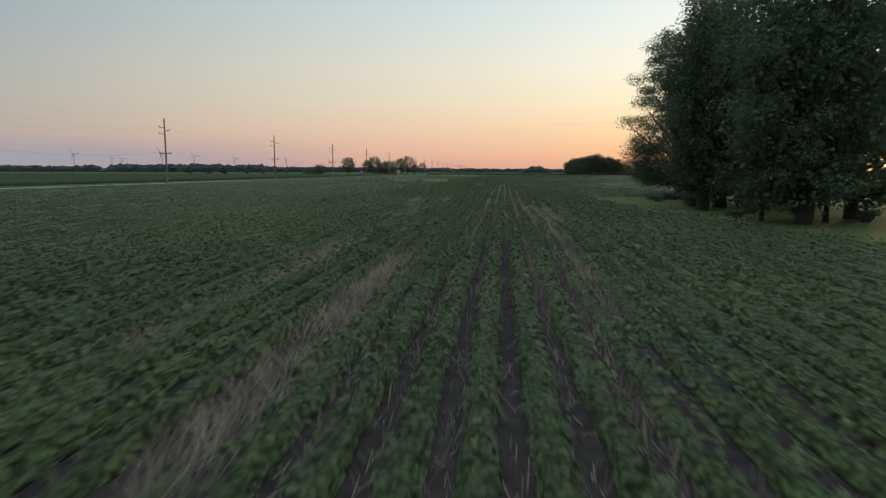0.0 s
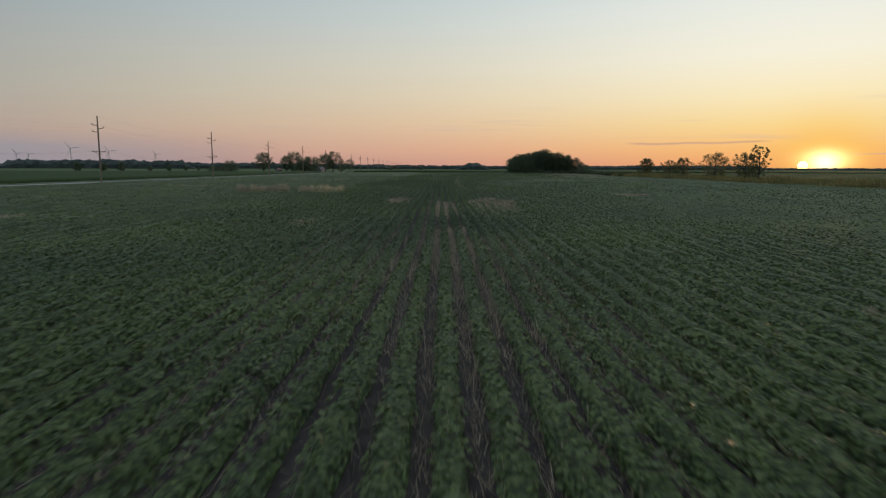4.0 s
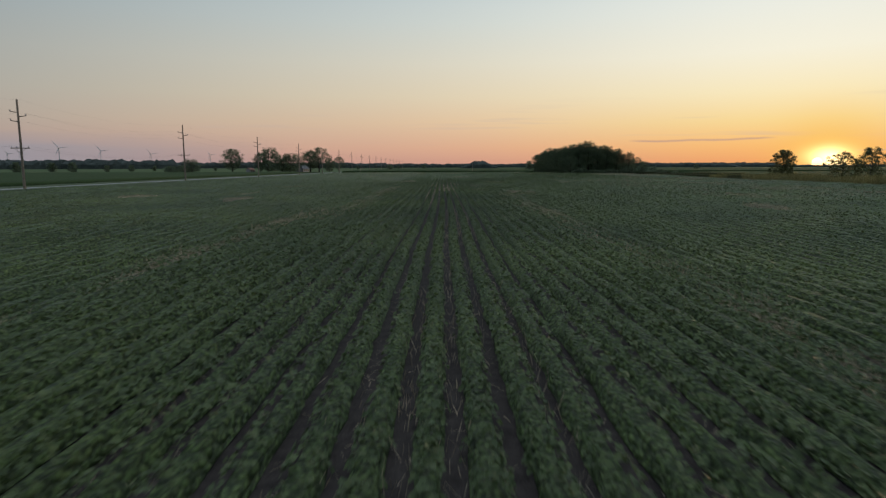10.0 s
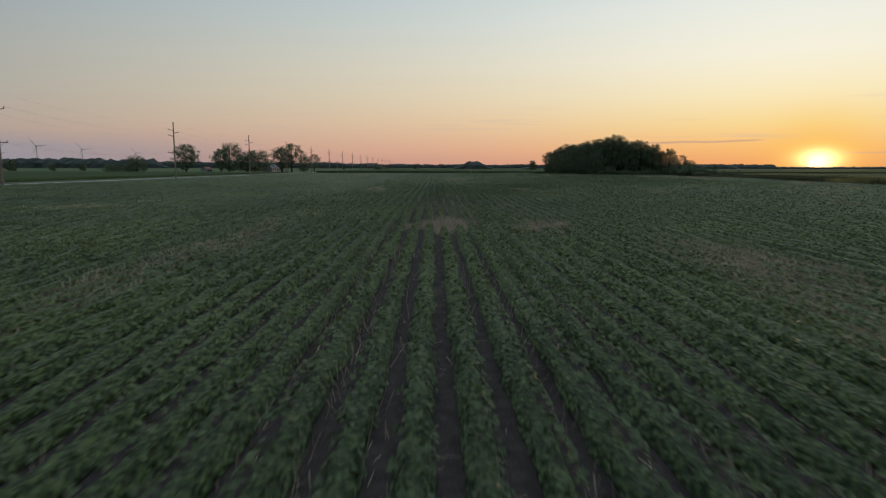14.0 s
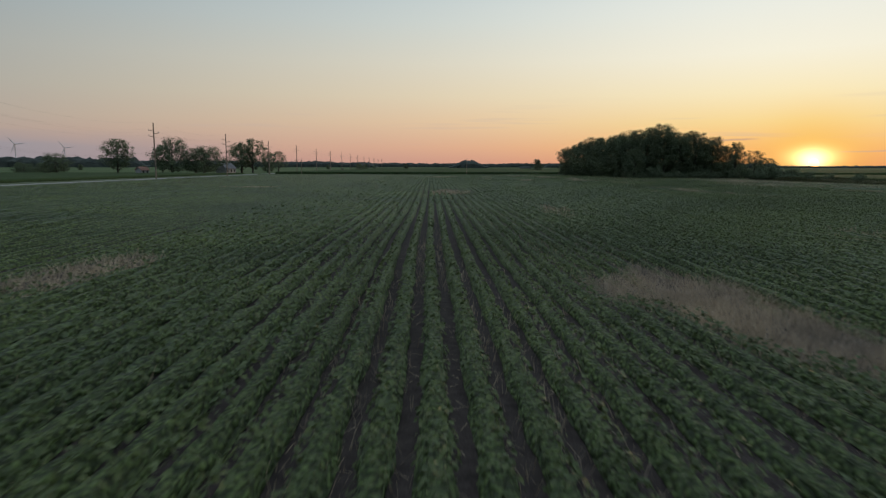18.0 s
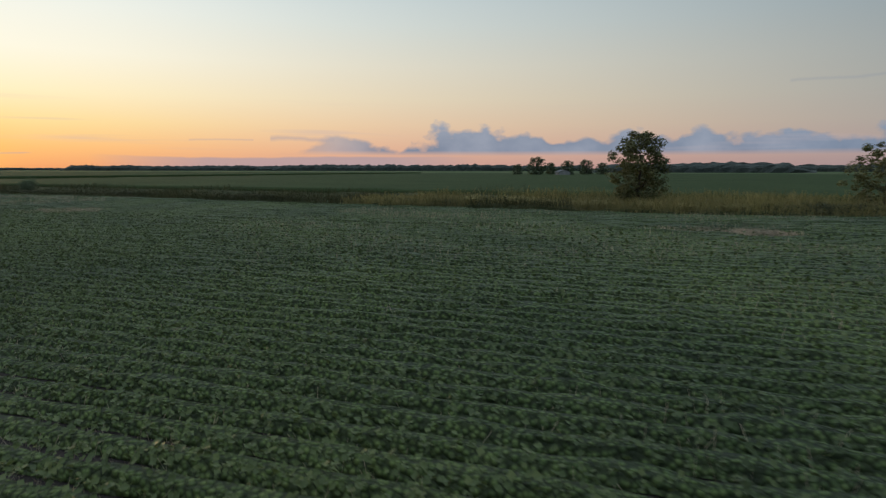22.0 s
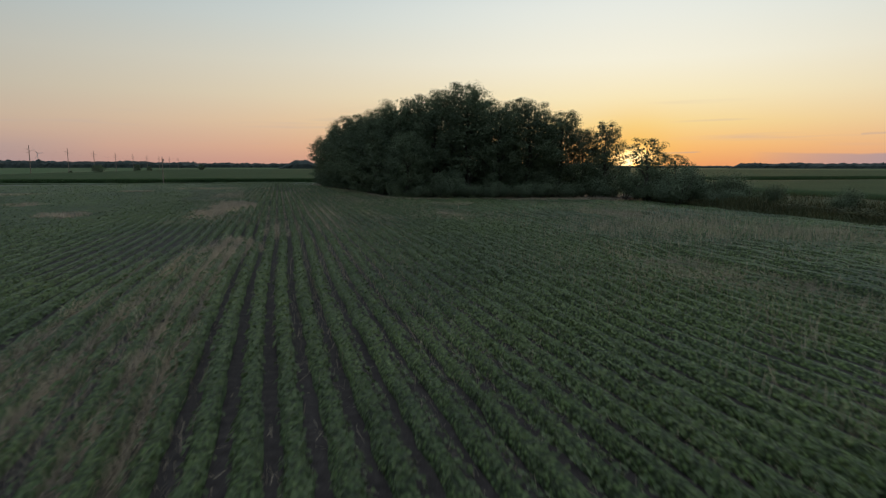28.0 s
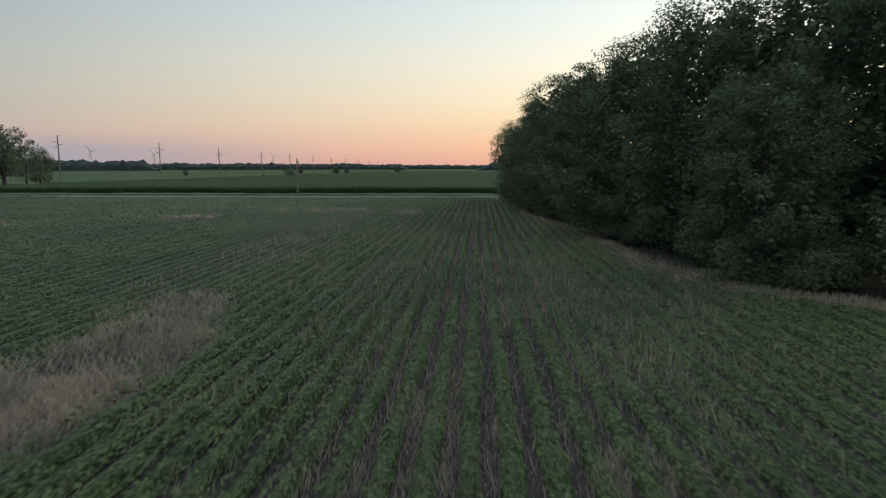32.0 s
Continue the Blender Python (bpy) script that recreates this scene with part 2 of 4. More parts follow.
def leaf_quads(C, N, size, rng, aspect=0.75, fold=0.0):
    """Quads at centres C with normals N and sizes, turned at random about the normal."""
    n = len(C)
    N = N / np.maximum(np.linalg.norm(N, axis=1, keepdims=True), 1e-6)
    r = rng.normal(size=(n, 3))
    A = np.cross(N, r)
    A /= np.maximum(np.linalg.norm(A, axis=1, keepdims=True), 1e-6)
    B = np.cross(N, A)
    s = np.asarray(size).reshape(-1, 1) * 0.5
    a, b = A * s, B * s * aspect
    d = N * s * fold
    V = np.stack([C - a, C - b * 1.0 + a * 0.1 + d, C + a, C + b + a * 0.1 + d], 1).reshape(-1, 3)
    F = np.arange(4 * n).reshape(n, 4)
    return V, F


# ---- materials ----
def mat_new(name, rough=0.8, spec=0.3):
    m = bpy.data.materials.new(name)
    m.use_nodes = True
    b = m.node_tree.nodes["Principled BSDF"]
    b.inputs["Roughness"].default_value = rough
    b.inputs["Specular IOR Level"].default_value = spec
    return m, m.node_tree.nodes, m.node_tree.links, b


def ramp(nodes, stops):
    r = nodes.new("ShaderNodeValToRGB")
    e = r.color_ramp.elements
    while len(e) < len(stops):
        e.new(0.5)
    for k, (p, c) in zip(e, stops):
        k.position, k.color = p, (*c, 1)
    return r


def noise_mat(name, c1, c2, scale, rough=0.85, fine=12.0, bump=0.3, c3=None, spec=0.25, dist=0.02):
    """Two scales of noise in the colour, with a fine relief."""
    m, n, l, b = mat_new(name, rough, spec)
    tc = n.new("ShaderNodeTexCoord")
    a = n.new("ShaderNodeTexNoise")
    a.inputs["Scale"].default_value, a.inputs["Detail"].default_value = scale, 4
    f = n.new("ShaderNodeTexNoise")
    f.inputs["Scale"].default_value, f.inputs["Detail"].default_value = scale * fine, 5
    for t in (a, f):
        l.new(tc.outputs["Object"], t.inputs["Vector"])
    r = ramp(n, [(0.3, c1), (0.7, c2)] if c3 is None else [(0.28, c1), (0.5, c2), (0.72, c3)])
    l.new(a.outputs["Fac"], r.inputs[0])
    r2 = ramp(n, [(0.3, (0.62, 0.62, 0.62)), (0.7, (1.3, 1.3, 1.3))])
    l.new(f.outputs["Fac"], r2.inputs[0])
    mx = n.new("ShaderNodeMix")
    mx.data_type, mx.blend_type = "RGBA", "MULTIPLY"
    mx.inputs[0].default_value = 1.0
    l.new(r.outputs[0], mx.inputs[6])
    l.new(r2.outputs[0], mx.inputs[7])
    l.new(mx.outputs[2], b.inputs["Base Color"])
    if bump:
        bp = n.new("ShaderNodeBump")
        bp.inputs["Strength"].default_value, bp.inputs["Distance"].default_value = bump, dist
        l.new(f.outputs["Fac"], bp.inputs["Height"])
        l.new(bp.outputs[0], b.inputs["Normal"])
    return m


def leaf_mat(name, dark, mid, light, big=0.05, rough=0.6, trans=0.25, tint=None):
    """Foliage: each leaf has its own shade, with slow drifts over the plant or field."""
    m, n, l, b = mat_new(name, rough, 0.3)
    g = n.new("ShaderNodeNewGeometry")
    r = ramp(n, [(0.0, dark), (0.55, mid), (1.0, light)])
    l.new(g.outputs["Random Per Island"], r.inputs[0])
    tc = n.new("ShaderNodeTexCoord")
    t = n.new("ShaderNodeTexNoise")
    t.inputs["Scale"].default_value, t.inputs["Detail"].default_value = big, 3
    l.new(tc.outputs["Object"], t.inputs["Vector"])
    r2 = ramp(n, [(0.3, (0.7, 0.72, 0.72)), (0.7, tint or (1.25, 1.2, 1.05))])
    l.new(t.outputs["Fac"], r2.inputs[0])
    mx = n.new("ShaderNodeMix")
    mx.data_type, mx.blend_type = "RGBA", "MULTIPLY"
    mx.inputs[0].default_value = 1.0
    l.new(r.outputs[0], mx.inputs[6])
    l.new(r2.outputs[0], mx.inputs[7])
    l.new(mx.outputs[2], b.inputs["Base Color"])
    if trans:
        tr = n.new("ShaderNodeBsdfTranslucent")
        l.new(mx.outputs[2], tr.inputs["Color"])
        ms = n.new("ShaderNodeMixShader")
        ms.inputs[0].default_value = trans
        l.new(b.outputs[0], ms.inputs[1])
        l.new(tr.outputs[0], ms.inputs[2])
        l.new(ms.outputs[0], n["Material Output"].inputs[0])
    return m


def canopy_mat(name, deep, mid, light, cells):
    """A leafy surface: leaf-sized cells of their own tone, shade painted dark between them."""
    m, n, l, b = mat_new(name, 0.65, 0.25)
    tc_ = n.new("ShaderNodeTexCoord")
    v = n.new("ShaderNodeTexVoronoi")
    v.inputs["Scale"].default_value = cells
    v.inputs["Randomness"].default_value = 1.0
    l.new(tc_.outputs["Object"], v.inputs["Vector"])
    bw = n.new("ShaderNodeSeparateColor")
    l.new(v.outputs["Color"], bw.inputs[0])
    r = ramp(n, [(0.0, deep), (0.45, mid), (1.0, light)])
    l.new(bw.outputs[0], r.inputs[0])
    # shade between the leaves put into the colour: cell edges fall to 0.28
    gap_shade = ramp(n, [(0.25, (1, 1, 1)), (0.62, (0.28, 0.28, 0.28))])
    l.new(v.outputs["Distance"], gap_shade.inputs[0])
    t = n.new("ShaderNodeTexNoise")
    t.inputs["Scale"].default_value, t.inputs["Detail"].default_value = 0.08, 3
    l.new(tc_.outputs["Object"], t.inputs["Vector"])
    r2 = ramp(n, [(0.3, (0.7, 0.72, 0.72)), (0.7, (1.3, 1.2, 1.0))])
    l.new(t.outputs["Fac"], r2.inputs[0])
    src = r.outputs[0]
    for other in (gap_shade, r2):
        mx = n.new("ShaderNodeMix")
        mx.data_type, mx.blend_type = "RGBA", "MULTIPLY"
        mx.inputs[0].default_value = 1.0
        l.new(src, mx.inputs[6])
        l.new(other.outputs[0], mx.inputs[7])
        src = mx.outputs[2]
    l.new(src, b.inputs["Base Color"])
    bp = n.new("ShaderNodeBump")
    bp.invert = True
    bp.inputs["Strength"].default_value, bp.inputs["Distance"].default_value = 1.0, 0.09
    l.new(v.outputs["Distance"], bp.inputs["Height"])
    l.new(bp.outputs[0], b.inputs["Normal"])
    return m


M_SOIL = noise_mat("dark_field_soil", (0.027, 0.022, 0.021), (0.06, 0.049, 0.045), 4.0, 0.95, 7, 0.8, spec=0.1)
M_LAND = noise_mat("far_farmland", (0.045, 0.075, 0.03), (0.07, 0.1, 0.045), 0.012, 1.0, 60, 0.2, (0.095, 0.1, 0.055), spec=0.05)
M_BEAN = leaf_mat("soybean_leaf", (0.059, 0.085, 0.034), (0.085, 0.119, 0.047), (0.122, 0.156, 0.061), 0.08, 0.5, 0.3, (1.3, 1.2, 1.0))
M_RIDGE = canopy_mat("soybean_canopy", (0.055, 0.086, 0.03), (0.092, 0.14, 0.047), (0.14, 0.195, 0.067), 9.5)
M_STRAW = leaf_mat("bleached_straw", (0.38, 0.3, 0.21), (0.52, 0.43, 0.31), (0.64, 0.55, 0.42), 0.3, 0.85, 0.2)
M_DRY = leaf_mat("dry_grass", (0.31, 0.24, 0.18), (0.42, 0.33, 0.255), (0.54, 0.435, 0.345), 0.3, 0.85, 0.2)
M_WEED = leaf_mat("ditch_weed", (0.036, 0.045, 0.019), (0.062, 0.064, 0.027), (0.1, 0.085, 0.04), 0.12, 0.85, 0.2)
M_DITCH = leaf_mat("yellowed_grass", (0.15, 0.135, 0.05), (0.24, 0.2, 0.08), (0.33, 0.265, 0.12), 0.12, 0.85, 0.2)
M_LAWN = noise_mat("mown_grass", (0.052, 0.078, 0.016), (0.086, 0.112, 0.026), 0.5, 0.9, 20, 0.5)
M_VERGE = noise_mat("grass_verge", (0.04, 0.062, 0.024), (0.08, 0.09, 0.042), 0.4, 0.9, 20, 0.5)
M_BANK = noise_mat("ditch_bank_growth", (0.03, 0.04, 0.016), (0.062, 0.062, 0.028), 0.35, 0.95, 18, 0.6, spec=0.1)
M_ROAD = noise_mat("pale_gravel", (0.2, 0.19, 0.18), (0.29, 0.275, 0.26), 0.8, 0.95, 15, 0.4)
M_BARK = noise_mat("tree_bark", (0.035, 0.028, 0.022), (0.08, 0.065, 0.05), 3, 0.95, 6, 0.8)
M_LEAF = leaf_mat("tree_leaf", (0.09, 0.115, 0.072), (0.11, 0.14, 0.084), (0.13, 0.165, 0.098), 0.15, 0.85, 0.3)
M_FLOOR = noise_mat("woodland_floor", (0.025, 0.026, 0.016), (0.05, 0.046, 0.03), 0.6, 0.95, 10, 0.6)
M_LEAF2 = leaf_mat("willow_leaf", (0.085, 0.09, 0.038), (0.13, 0.132, 0.054), (0.18, 0.175, 0.074), 0.2, 0.6, 0.3)
M_CORN = leaf_mat("corn_leaf", (0.02, 0.045, 0.014), (0.04, 0.085, 0.024), (0.065, 0.12, 0.035), 0.02, 0.6, 0.2)
M_CROP = noise_mat("crop_canopy", (0.03, 0.048, 0.019), (0.044, 0.064, 0.026), 0.04, 1.0, 40, 0.6, dist=0.15, spec=0.05)
# aerial haze of the distance put into the wood's base colour as grey
M_HAZE_WOOD = noise_mat("far_woodland", (0.04, 0.05, 0.046), (0.075, 0.085, 0.075), 0.05, 0.9, 8, 0.6, dist=0.8)
M_POLE = noise_mat("weathered_pole", (0.16, 0.12, 0.09), (0.27, 0.21, 0.16), 2, 0.9, 8, 0.4)
M_PORC = noise_mat("grey_insulator", (0.2, 0.2, 0.21), (0.3, 0.3, 0.31), 5, 0.4, 4, 0.0, spec=0.5)
M_WIRE = noise_mat("aluminium_wire", (0.1, 0.1, 0.1), (0.16, 0.16, 0.16), 1, 0.6, 4, 0.0)
M_WHITE = noise_mat("white_siding", (0.22, 0.215, 0.21), (0.32, 0.31, 0.3), 0.8, 0.6, 8, 0.1)
M_ROOF = noise_mat("grey_shingles", (0.1, 0.1, 0.11), (0.17, 0.16, 0.16), 1.2, 0.9, 8, 0.4)
M_REDROOF = noise_mat("rusty_roof", (0.16, 0.08, 0.06), (0.25, 0.13, 0.1), 0.6, 0.8, 8, 0.3)
M_TURB = noise_mat("turbine_paint", (0.4, 0.41, 0.43), (0.5, 0.51, 0.53), 0.1, 0.5, 8, 0.0)
M_GLASS = noise_mat("dark_window", (0.02, 0.022, 0.025), (0.035, 0.037, 0.04), 1, 0.1, 4, 0.0, spec=0.5)

m, n, l, b = mat_new("setting_sun_glow", 1, 0)
b.inputs["Emission Color"].default_value = (1.0, 0.48, 0.12, 1)
b.inputs["Emission Strength"].default_value = 6.0
M_SUN = m

# ---- large structure ----
ROW, ROW0 = 0.76, -0.38
FIELD_L, FIELD_R, FIELD_END = -78.0, 96.0, 590.0

# one sheet of ground to the horizon
g = Acc().add([(-4700, -4700, 0), (4700, -4700, 0), (4700, 4700, 0), (-4700, 4700, 0)], [[0, 1, 2, 3]])
tagged(g.make("ground", M_LAND), "flat green farmland reaching to the horizon", "ground", kind="structure")
g = Acc().add([(-79, -40, .006), (102, -40, .006), (102, 592, .006), (-79, 592, .006)], [[0, 1, 2, 3]])
tagged(g.make("field_soil", M_SOIL), "dark bare soil between the bean rows", "soil", kind="structure")

# lawn round the first trees
EDGE_Y, EDGE_X = [-40, 15, 31.5, 41, 50, 63, 71, 77.5, 80.5, 84, 90], [24, 17, 13, 10, 7.2, 5.5, 6.1, 7.6, 9.8, 20, 30]


def in_lawn(x, y):
    wob = (vnoise(x * 0 + 0.5, y * 0.35, 14) - 0.5) * 1.2
    return (x > np.interp(y, EDGE_Y, EDGE_X) + wob) & (y < 90) & (x < 60)


V, F = [], []
for k, yv in enumerate(np.linspace(-40, 90, 66)):
    xl = float(np.interp(yv, EDGE_Y, EDGE_X) + (vnoise(np.array([0.5]), np.array([yv * 0.35]), 14)[0] - 0.5) * 1.2 - 0.3)
    V += [(xl, yv, 0.01), (xl + 0.4, yv, 0.04), (60, yv, 0.04)]
    if k:
        a_ = 3 * (k - 1)
        F += [[a_, a_ + 1, a_ + 4, a_ + 3], [a_ + 1, a_ + 2, a_ + 5, a_ + 4]]
tagged(mk("lawn", V, F, M_LAWN), "mown green grass under the trees beside the field", "lawn", kind="structure")


def in_copse(x, y):
    return (x > np.interp(y, [497.5, 499.5, 501, 505, 511.5, 529, 546.5, 588], [86, 70, 66, 60.2, 57.5, 56.3, 53.8, 52])) & (y > 497.5) & (x < 104)


def drift(y):
    """How far the ditch and the field's edge swing to the east."""
    return np.interp(y, [130, 250, 350, 480, 600], [-6, -4.5, 0, 11, 21])


def strip(name, x0, x1, y0, y1, z, mat, label, cat, step=6.0, amp=0.15, seed=1, bend=False):
    """A sheet of ground cover with slow unevenness and a skirt down to the ground."""
    nx, ny = max(5, int((x1 - x0) / step) + 1), max(5, int((y1 - y0) / step) + 1)
    X, Y = np.meshgrid(np.linspace(x0, x1, nx), np.linspace(y0, y1, ny), indexing="ij")
    Z = z + amp * (vnoise(X * 0.35, Y * 0.35, seed) - 0.5) * 2 + amp * 0.6 * (vnoise(X * 1.7, Y * 1.7, seed + 3) - 0.5)
    Z[0], Z[-1], Z[:, 0], Z[:, -1] = 0.0, 0.0, 0.0, 0.0
    ex = min(0.05, amp)
    X[1], X[-2], Y[:, 1], Y[:, -2] = x0 + ex, x1 - ex, y0 + ex, y1 - ex
    if bend:
        X = X + drift(Y)
    idx = np.arange(nx * ny).reshape(nx, ny)
    F = np.stack([idx[:-1, :-1], idx[1:, :-1], idx[1:, 1:], idx[:-1, 1:]], -1).reshape(-1, 4)
    return tagged(mk(name, np.stack([X, Y, Z], -1).reshape(-1, 3), F, mat, smooth=True), label, cat, kind="structure")


# road by the poles, and the lane at the field's end
strip("road", -90.5, -84.5, -300, 1500, 0.05, M_ROAD, "pale gravel road along the power poles", "road", 3.0, 0.02)
strip("verge_east", -84.3, -79.0, -300, 590, 0.12, M_VERGE, "grass verge between the road and the beans", "verge", 3.0, 0.08)
strip("verge_west", -97, -90.7, -300, 590, 0.12, M_VERGE, "grass verge beyond the gravel road", "verge", 3.0, 0.08)
strip("lane", -84.3, 160, 594, 597, 0.05, M_ROAD, "narrow pale gravel lane at the field's end", "road", 2.0, 0.02)
strip("lane_verge", -84.3, 160, 597.2, 607, 0.2, M_VERGE, "rough grass verge between the lane and the corn", "verge", 2.0, 0.12)
strip("field_west", -1500, -97.5, -300, 620, 0.6, M_CROP, "green crop field beyond the road", "field", 8.0, 0.12, 5)
strip("field_north", -79, 700, 608, 1300, 1.2, M_CROP, "tall green corn field beyond the lane", "field", 8.0, 0.12, 7)
strip("field_east", 112, 700, -200, 588, 0.5, M_CROP, "green bean field beyond the weedy ditch", "field", 8.0, 0.12, 9, True)
strip("copse_floor", 59.5, 102, 503, 588, 0.05, M_FLOOR, "dark leaf litter under the copse", "woodland floor", 2.0, 0.03, 4)

# ---- bean rows ----
# thin places: centre x, y, half widths, how bare (1 = no beans), how much dry grass
THIN = [
    (2.1, 133.7, 2.72, 10.5, 0.75, 0.75), (1.0, 122.3, 2.73, 10.5, 0.5, 0.5), (-3.1, 124.3, 1.05, 10.5, 0.5, 0.6), (-19.1, 176.3, 1.06, 8.8, 0.9, 1.6), (-19.9, 161.3, 0.85, 7.5, 0.9, 1.4), (-18.7, 207.0, 0.79, 24.5, 0.6, 1.0),
    (-16.4, 231.9, 1.53, 17.0, 0.3, 0.4), (-16.6, 267.8, 1.36, 18.6, 0.3, 0.4), (1.8, 170.6, 2.19, 4.6, 0.75, 0.8), (-0.1, 179.7, 1.05, 10.5, 0.45, 0.5), (0.7, 206.9, 1.13, 20.9, 0.3, 0.35), (0.4, 223.5, 1.19, 10.2, 0.35, 0.4),
    (0.9, 246.8, 1.74, 13.9, 0.35, 0.4), (-7.3, 275.7, 1.84, 4.2, 0.75, 0.9), (-1.5, 272.4, 2.01, 4.2, 0.7, 0.8), (3.3, 261.8, 2.54, 8.5, 0.6, 0.6), (-31.7, 243.8, 1.57, 3.9, 1.0, 1.4), (-16.6, 331.1, 1.83, 4.8, 0.95, 1.0),
    (1.9, 328.1, 1.16, 3.3, 0.9, 0.9), (4.4, 322.7, 1.61, 5.2, 0.95, 1.0), (6.5, 317.1, 1.43, 4.3, 0.9, 0.9), (-1.3, 400.6, 2.63, 7.4, 0.6, 0.7), (6.4, 362.4, 1.46, 7.3, 0.5, 0.6), (20.9, 319.3, 1.34, 5.0, 1.0, 1.6),
    (23.2, 333.7, 0.68, 11.7, 0.7, 0.9), (20.4, 338.3, 0.59, 8.8, 0.8, 0.9), (17.8, 340.2, 0.49, 6.9, 0.5, 0.4), (29.2, 294.1, 1.44, 3.6, 0.7, 0.7), (38.0, 387.9, 1.32, 8.8, 0.85, 0.85), (37.3, 408.0, 1.57, 5.9, 0.6, 0.6),
    (63.0, 404.5, 3.76, 3.8, 0.7, 0.7), (65.8, 421.8, 3.79, 4.7, 0.6, 0.7), (38.7, 436.3, 1.66, 14.7, 0.3, 0.3), (42.7, 463.6, 1.1, 5.5, 0.55, 0.5), (40.0, 452.9, 1.8, 6.0, 0.6, 0.8), (29.6, 394.5, 1.7, 14.9, 0.3, 0.25),
    (13.0, 502.3, 3.07, 3.8, 0.8, 0.9), (23.0, 483.8, 2.3, 2.8, 0.9, 0.9), (63.1, 490.2, 3.66, 3.9, 0.5, 0.4), (74.3, 472.4, 3.41, 6.2, 0.6, 0.6), (61.4, 439.9, 2.03, 7.4, 0.5, 0.5), (62.0, 342.0, 2.32, 2.6, 1.0, 1.2),
    (62.8, 346.1, 1.65, 5.5, 0.6, 0.7), (38.4, 492.9, 2.98, 5.3, 1.0, 1.3), (36.4, 481.5, 1.9, 7.0, 1.0, 1.1), (58.3, 472.8, 1.12, 5.0, 0.7, 0.7), (37.4, 500.3, 2.52, 3.4, 0.8, 0.7), (17.0, 543.0, 2.99, 3.0, 0.8, 0.8),
    (39.7, 551.4, 1.91, 3.6, 0.8, 0.8), (-9.4, 43.3, 0.96, 8.0, 0.7, 0.5), (-0.7, 45.7, 1.6, 11.2, 0.55, 0.4), (-8.7, 64.2, 0.52, 7.7, 0.75, 0.7), (-11.8, 62.4, 0.6, 6.9, 0.7, 0.6), (-4.5, 61.5, 0.43, 7.7, 0.7, 0.6),
    (-1.8, 59.8, 0.43, 6.9, 0.6, 0.5), (-35.2, 111.7, 2.81, 2.6, 0.8, 0.9), (-12.0, 108.2, 1.51, 1.9, 0.8, 0.9), (7.6, 80.4, 0.94, 4.7, 0.6, 0.6), (55.1, 256.2, 3.56, 4.7, 0.8, 0.9), (49.1, 274.6, 5.94, 2.4, 0.6, 0.6),
    (22.5, 151.8, 3.7, 1.6, 0.8, 0.8), (10.6, 142.2, 1.15, 2.7, 0.7, 0.7), (22.6, 230.2, 1.53, 4.2, 0.7, 0.7), (31.2, 253.1, 1.54, 8.6, 0.6, 0.7), (-48.0, 252.8, 1.71, 3.4, 0.7, 0.7), (-35.2, 258.7, 1.75, 3.5, 0.7, 0.7),
    (-2.0, 89.5, 4.02, 16.1, 0.3, 0.15), (-35.8, 289.0, 4.16, 3.3, 0.5, 0.5), (-36.0, 419.9, 5.26, 4.2, 0.5, 0.5), (-51.8, 186.3, 4.68, 2.8, 0.5, 0.5), (-28.2, 143.3, 1.5, 2.5, 0.7, 0.7), (-6.6, 294.3, 3.35, 11.7, 0.3, 0.07),
    (29.0, 556.1, 7.18, 3.6, 0.5, 0.5), (-0.9, 532.2, 5.99, 4.8, 0.5, 0.5), (48.0, 477.6, 4.45, 44.5, 0.3, 0.5), (53.0, 495.8, 6.87, 18.3, 0.25, 0.45), (45.8, 522.7, 5.97, 26.3, 0.25, 0.4), (-28.4, 154.8, 3.4, 1.2, 1.0, 2.2),
    (-20.7, 154.8, 3.2, 1.2, 1.0, 2.2), (-8.2, 136.6, 1.45, 6, 0.9, 0.95), (3.5, 326.5, 1.8, 7.5, 0.95, 1.0), (-6.5, 17, 0.62, 10, 0.9, 0.9), (-9.3, 21, 0.55, 11, 0.85, 0.8), (-1.0, 27, 0.4, 12, 0.4, 0.5),
    (37.3, 487, 2.2, 5.5, 1.0, 1.15), (39.52, 434, 0.3, 24, 0.3, 1.1), (40.28, 430, 0.3, 20, 0.3, 1.0), (38.0, 436, 0.3, 22, 0.3, 1.0), (36.5, 430, 0.5, 18, 0.35, 0.8), (47.1, 478, 1.2, 14, 0.3, 0.9),
    (51.7, 476, 1.0, 12, 0.3, 0.9),
]


def bareness(x, y, col=4):
    """How bare the field is at a place, 0 to 1 or more."""
    x, y = np.broadcast_arrays(np.asarray(x, float), np.asarray(y, float))
    o = np.zeros(x.shape)
    wob = (vnoise(x * 1.32, y * 0.35, 21) - 0.5) * 1.5
    for t in THIN:
        d = ((x - t[0]) / t[2]) ** 2 + ((y - t[1]) / t[3]) ** 2
        o = np.maximum(o, t[col] * np.clip((1.25 - d + wob) / 1.0, 0, 1))
    if col == 4:
        o = np.maximum(o, np.clip((vnoise(x * 0.09, y * 0.035, 4) - 0.62) * 3.0, 0, 0.6))
    return o


def centre_x(y):
    """The line along which the field is seen from near."""
    return np.interp(y, [0, 60, 180, 310, 335, 350, 372, 410, 440, 485], [-3.5, -4.5, -7.8, -4.2, 1, 15, 31, 40, 48, 49])


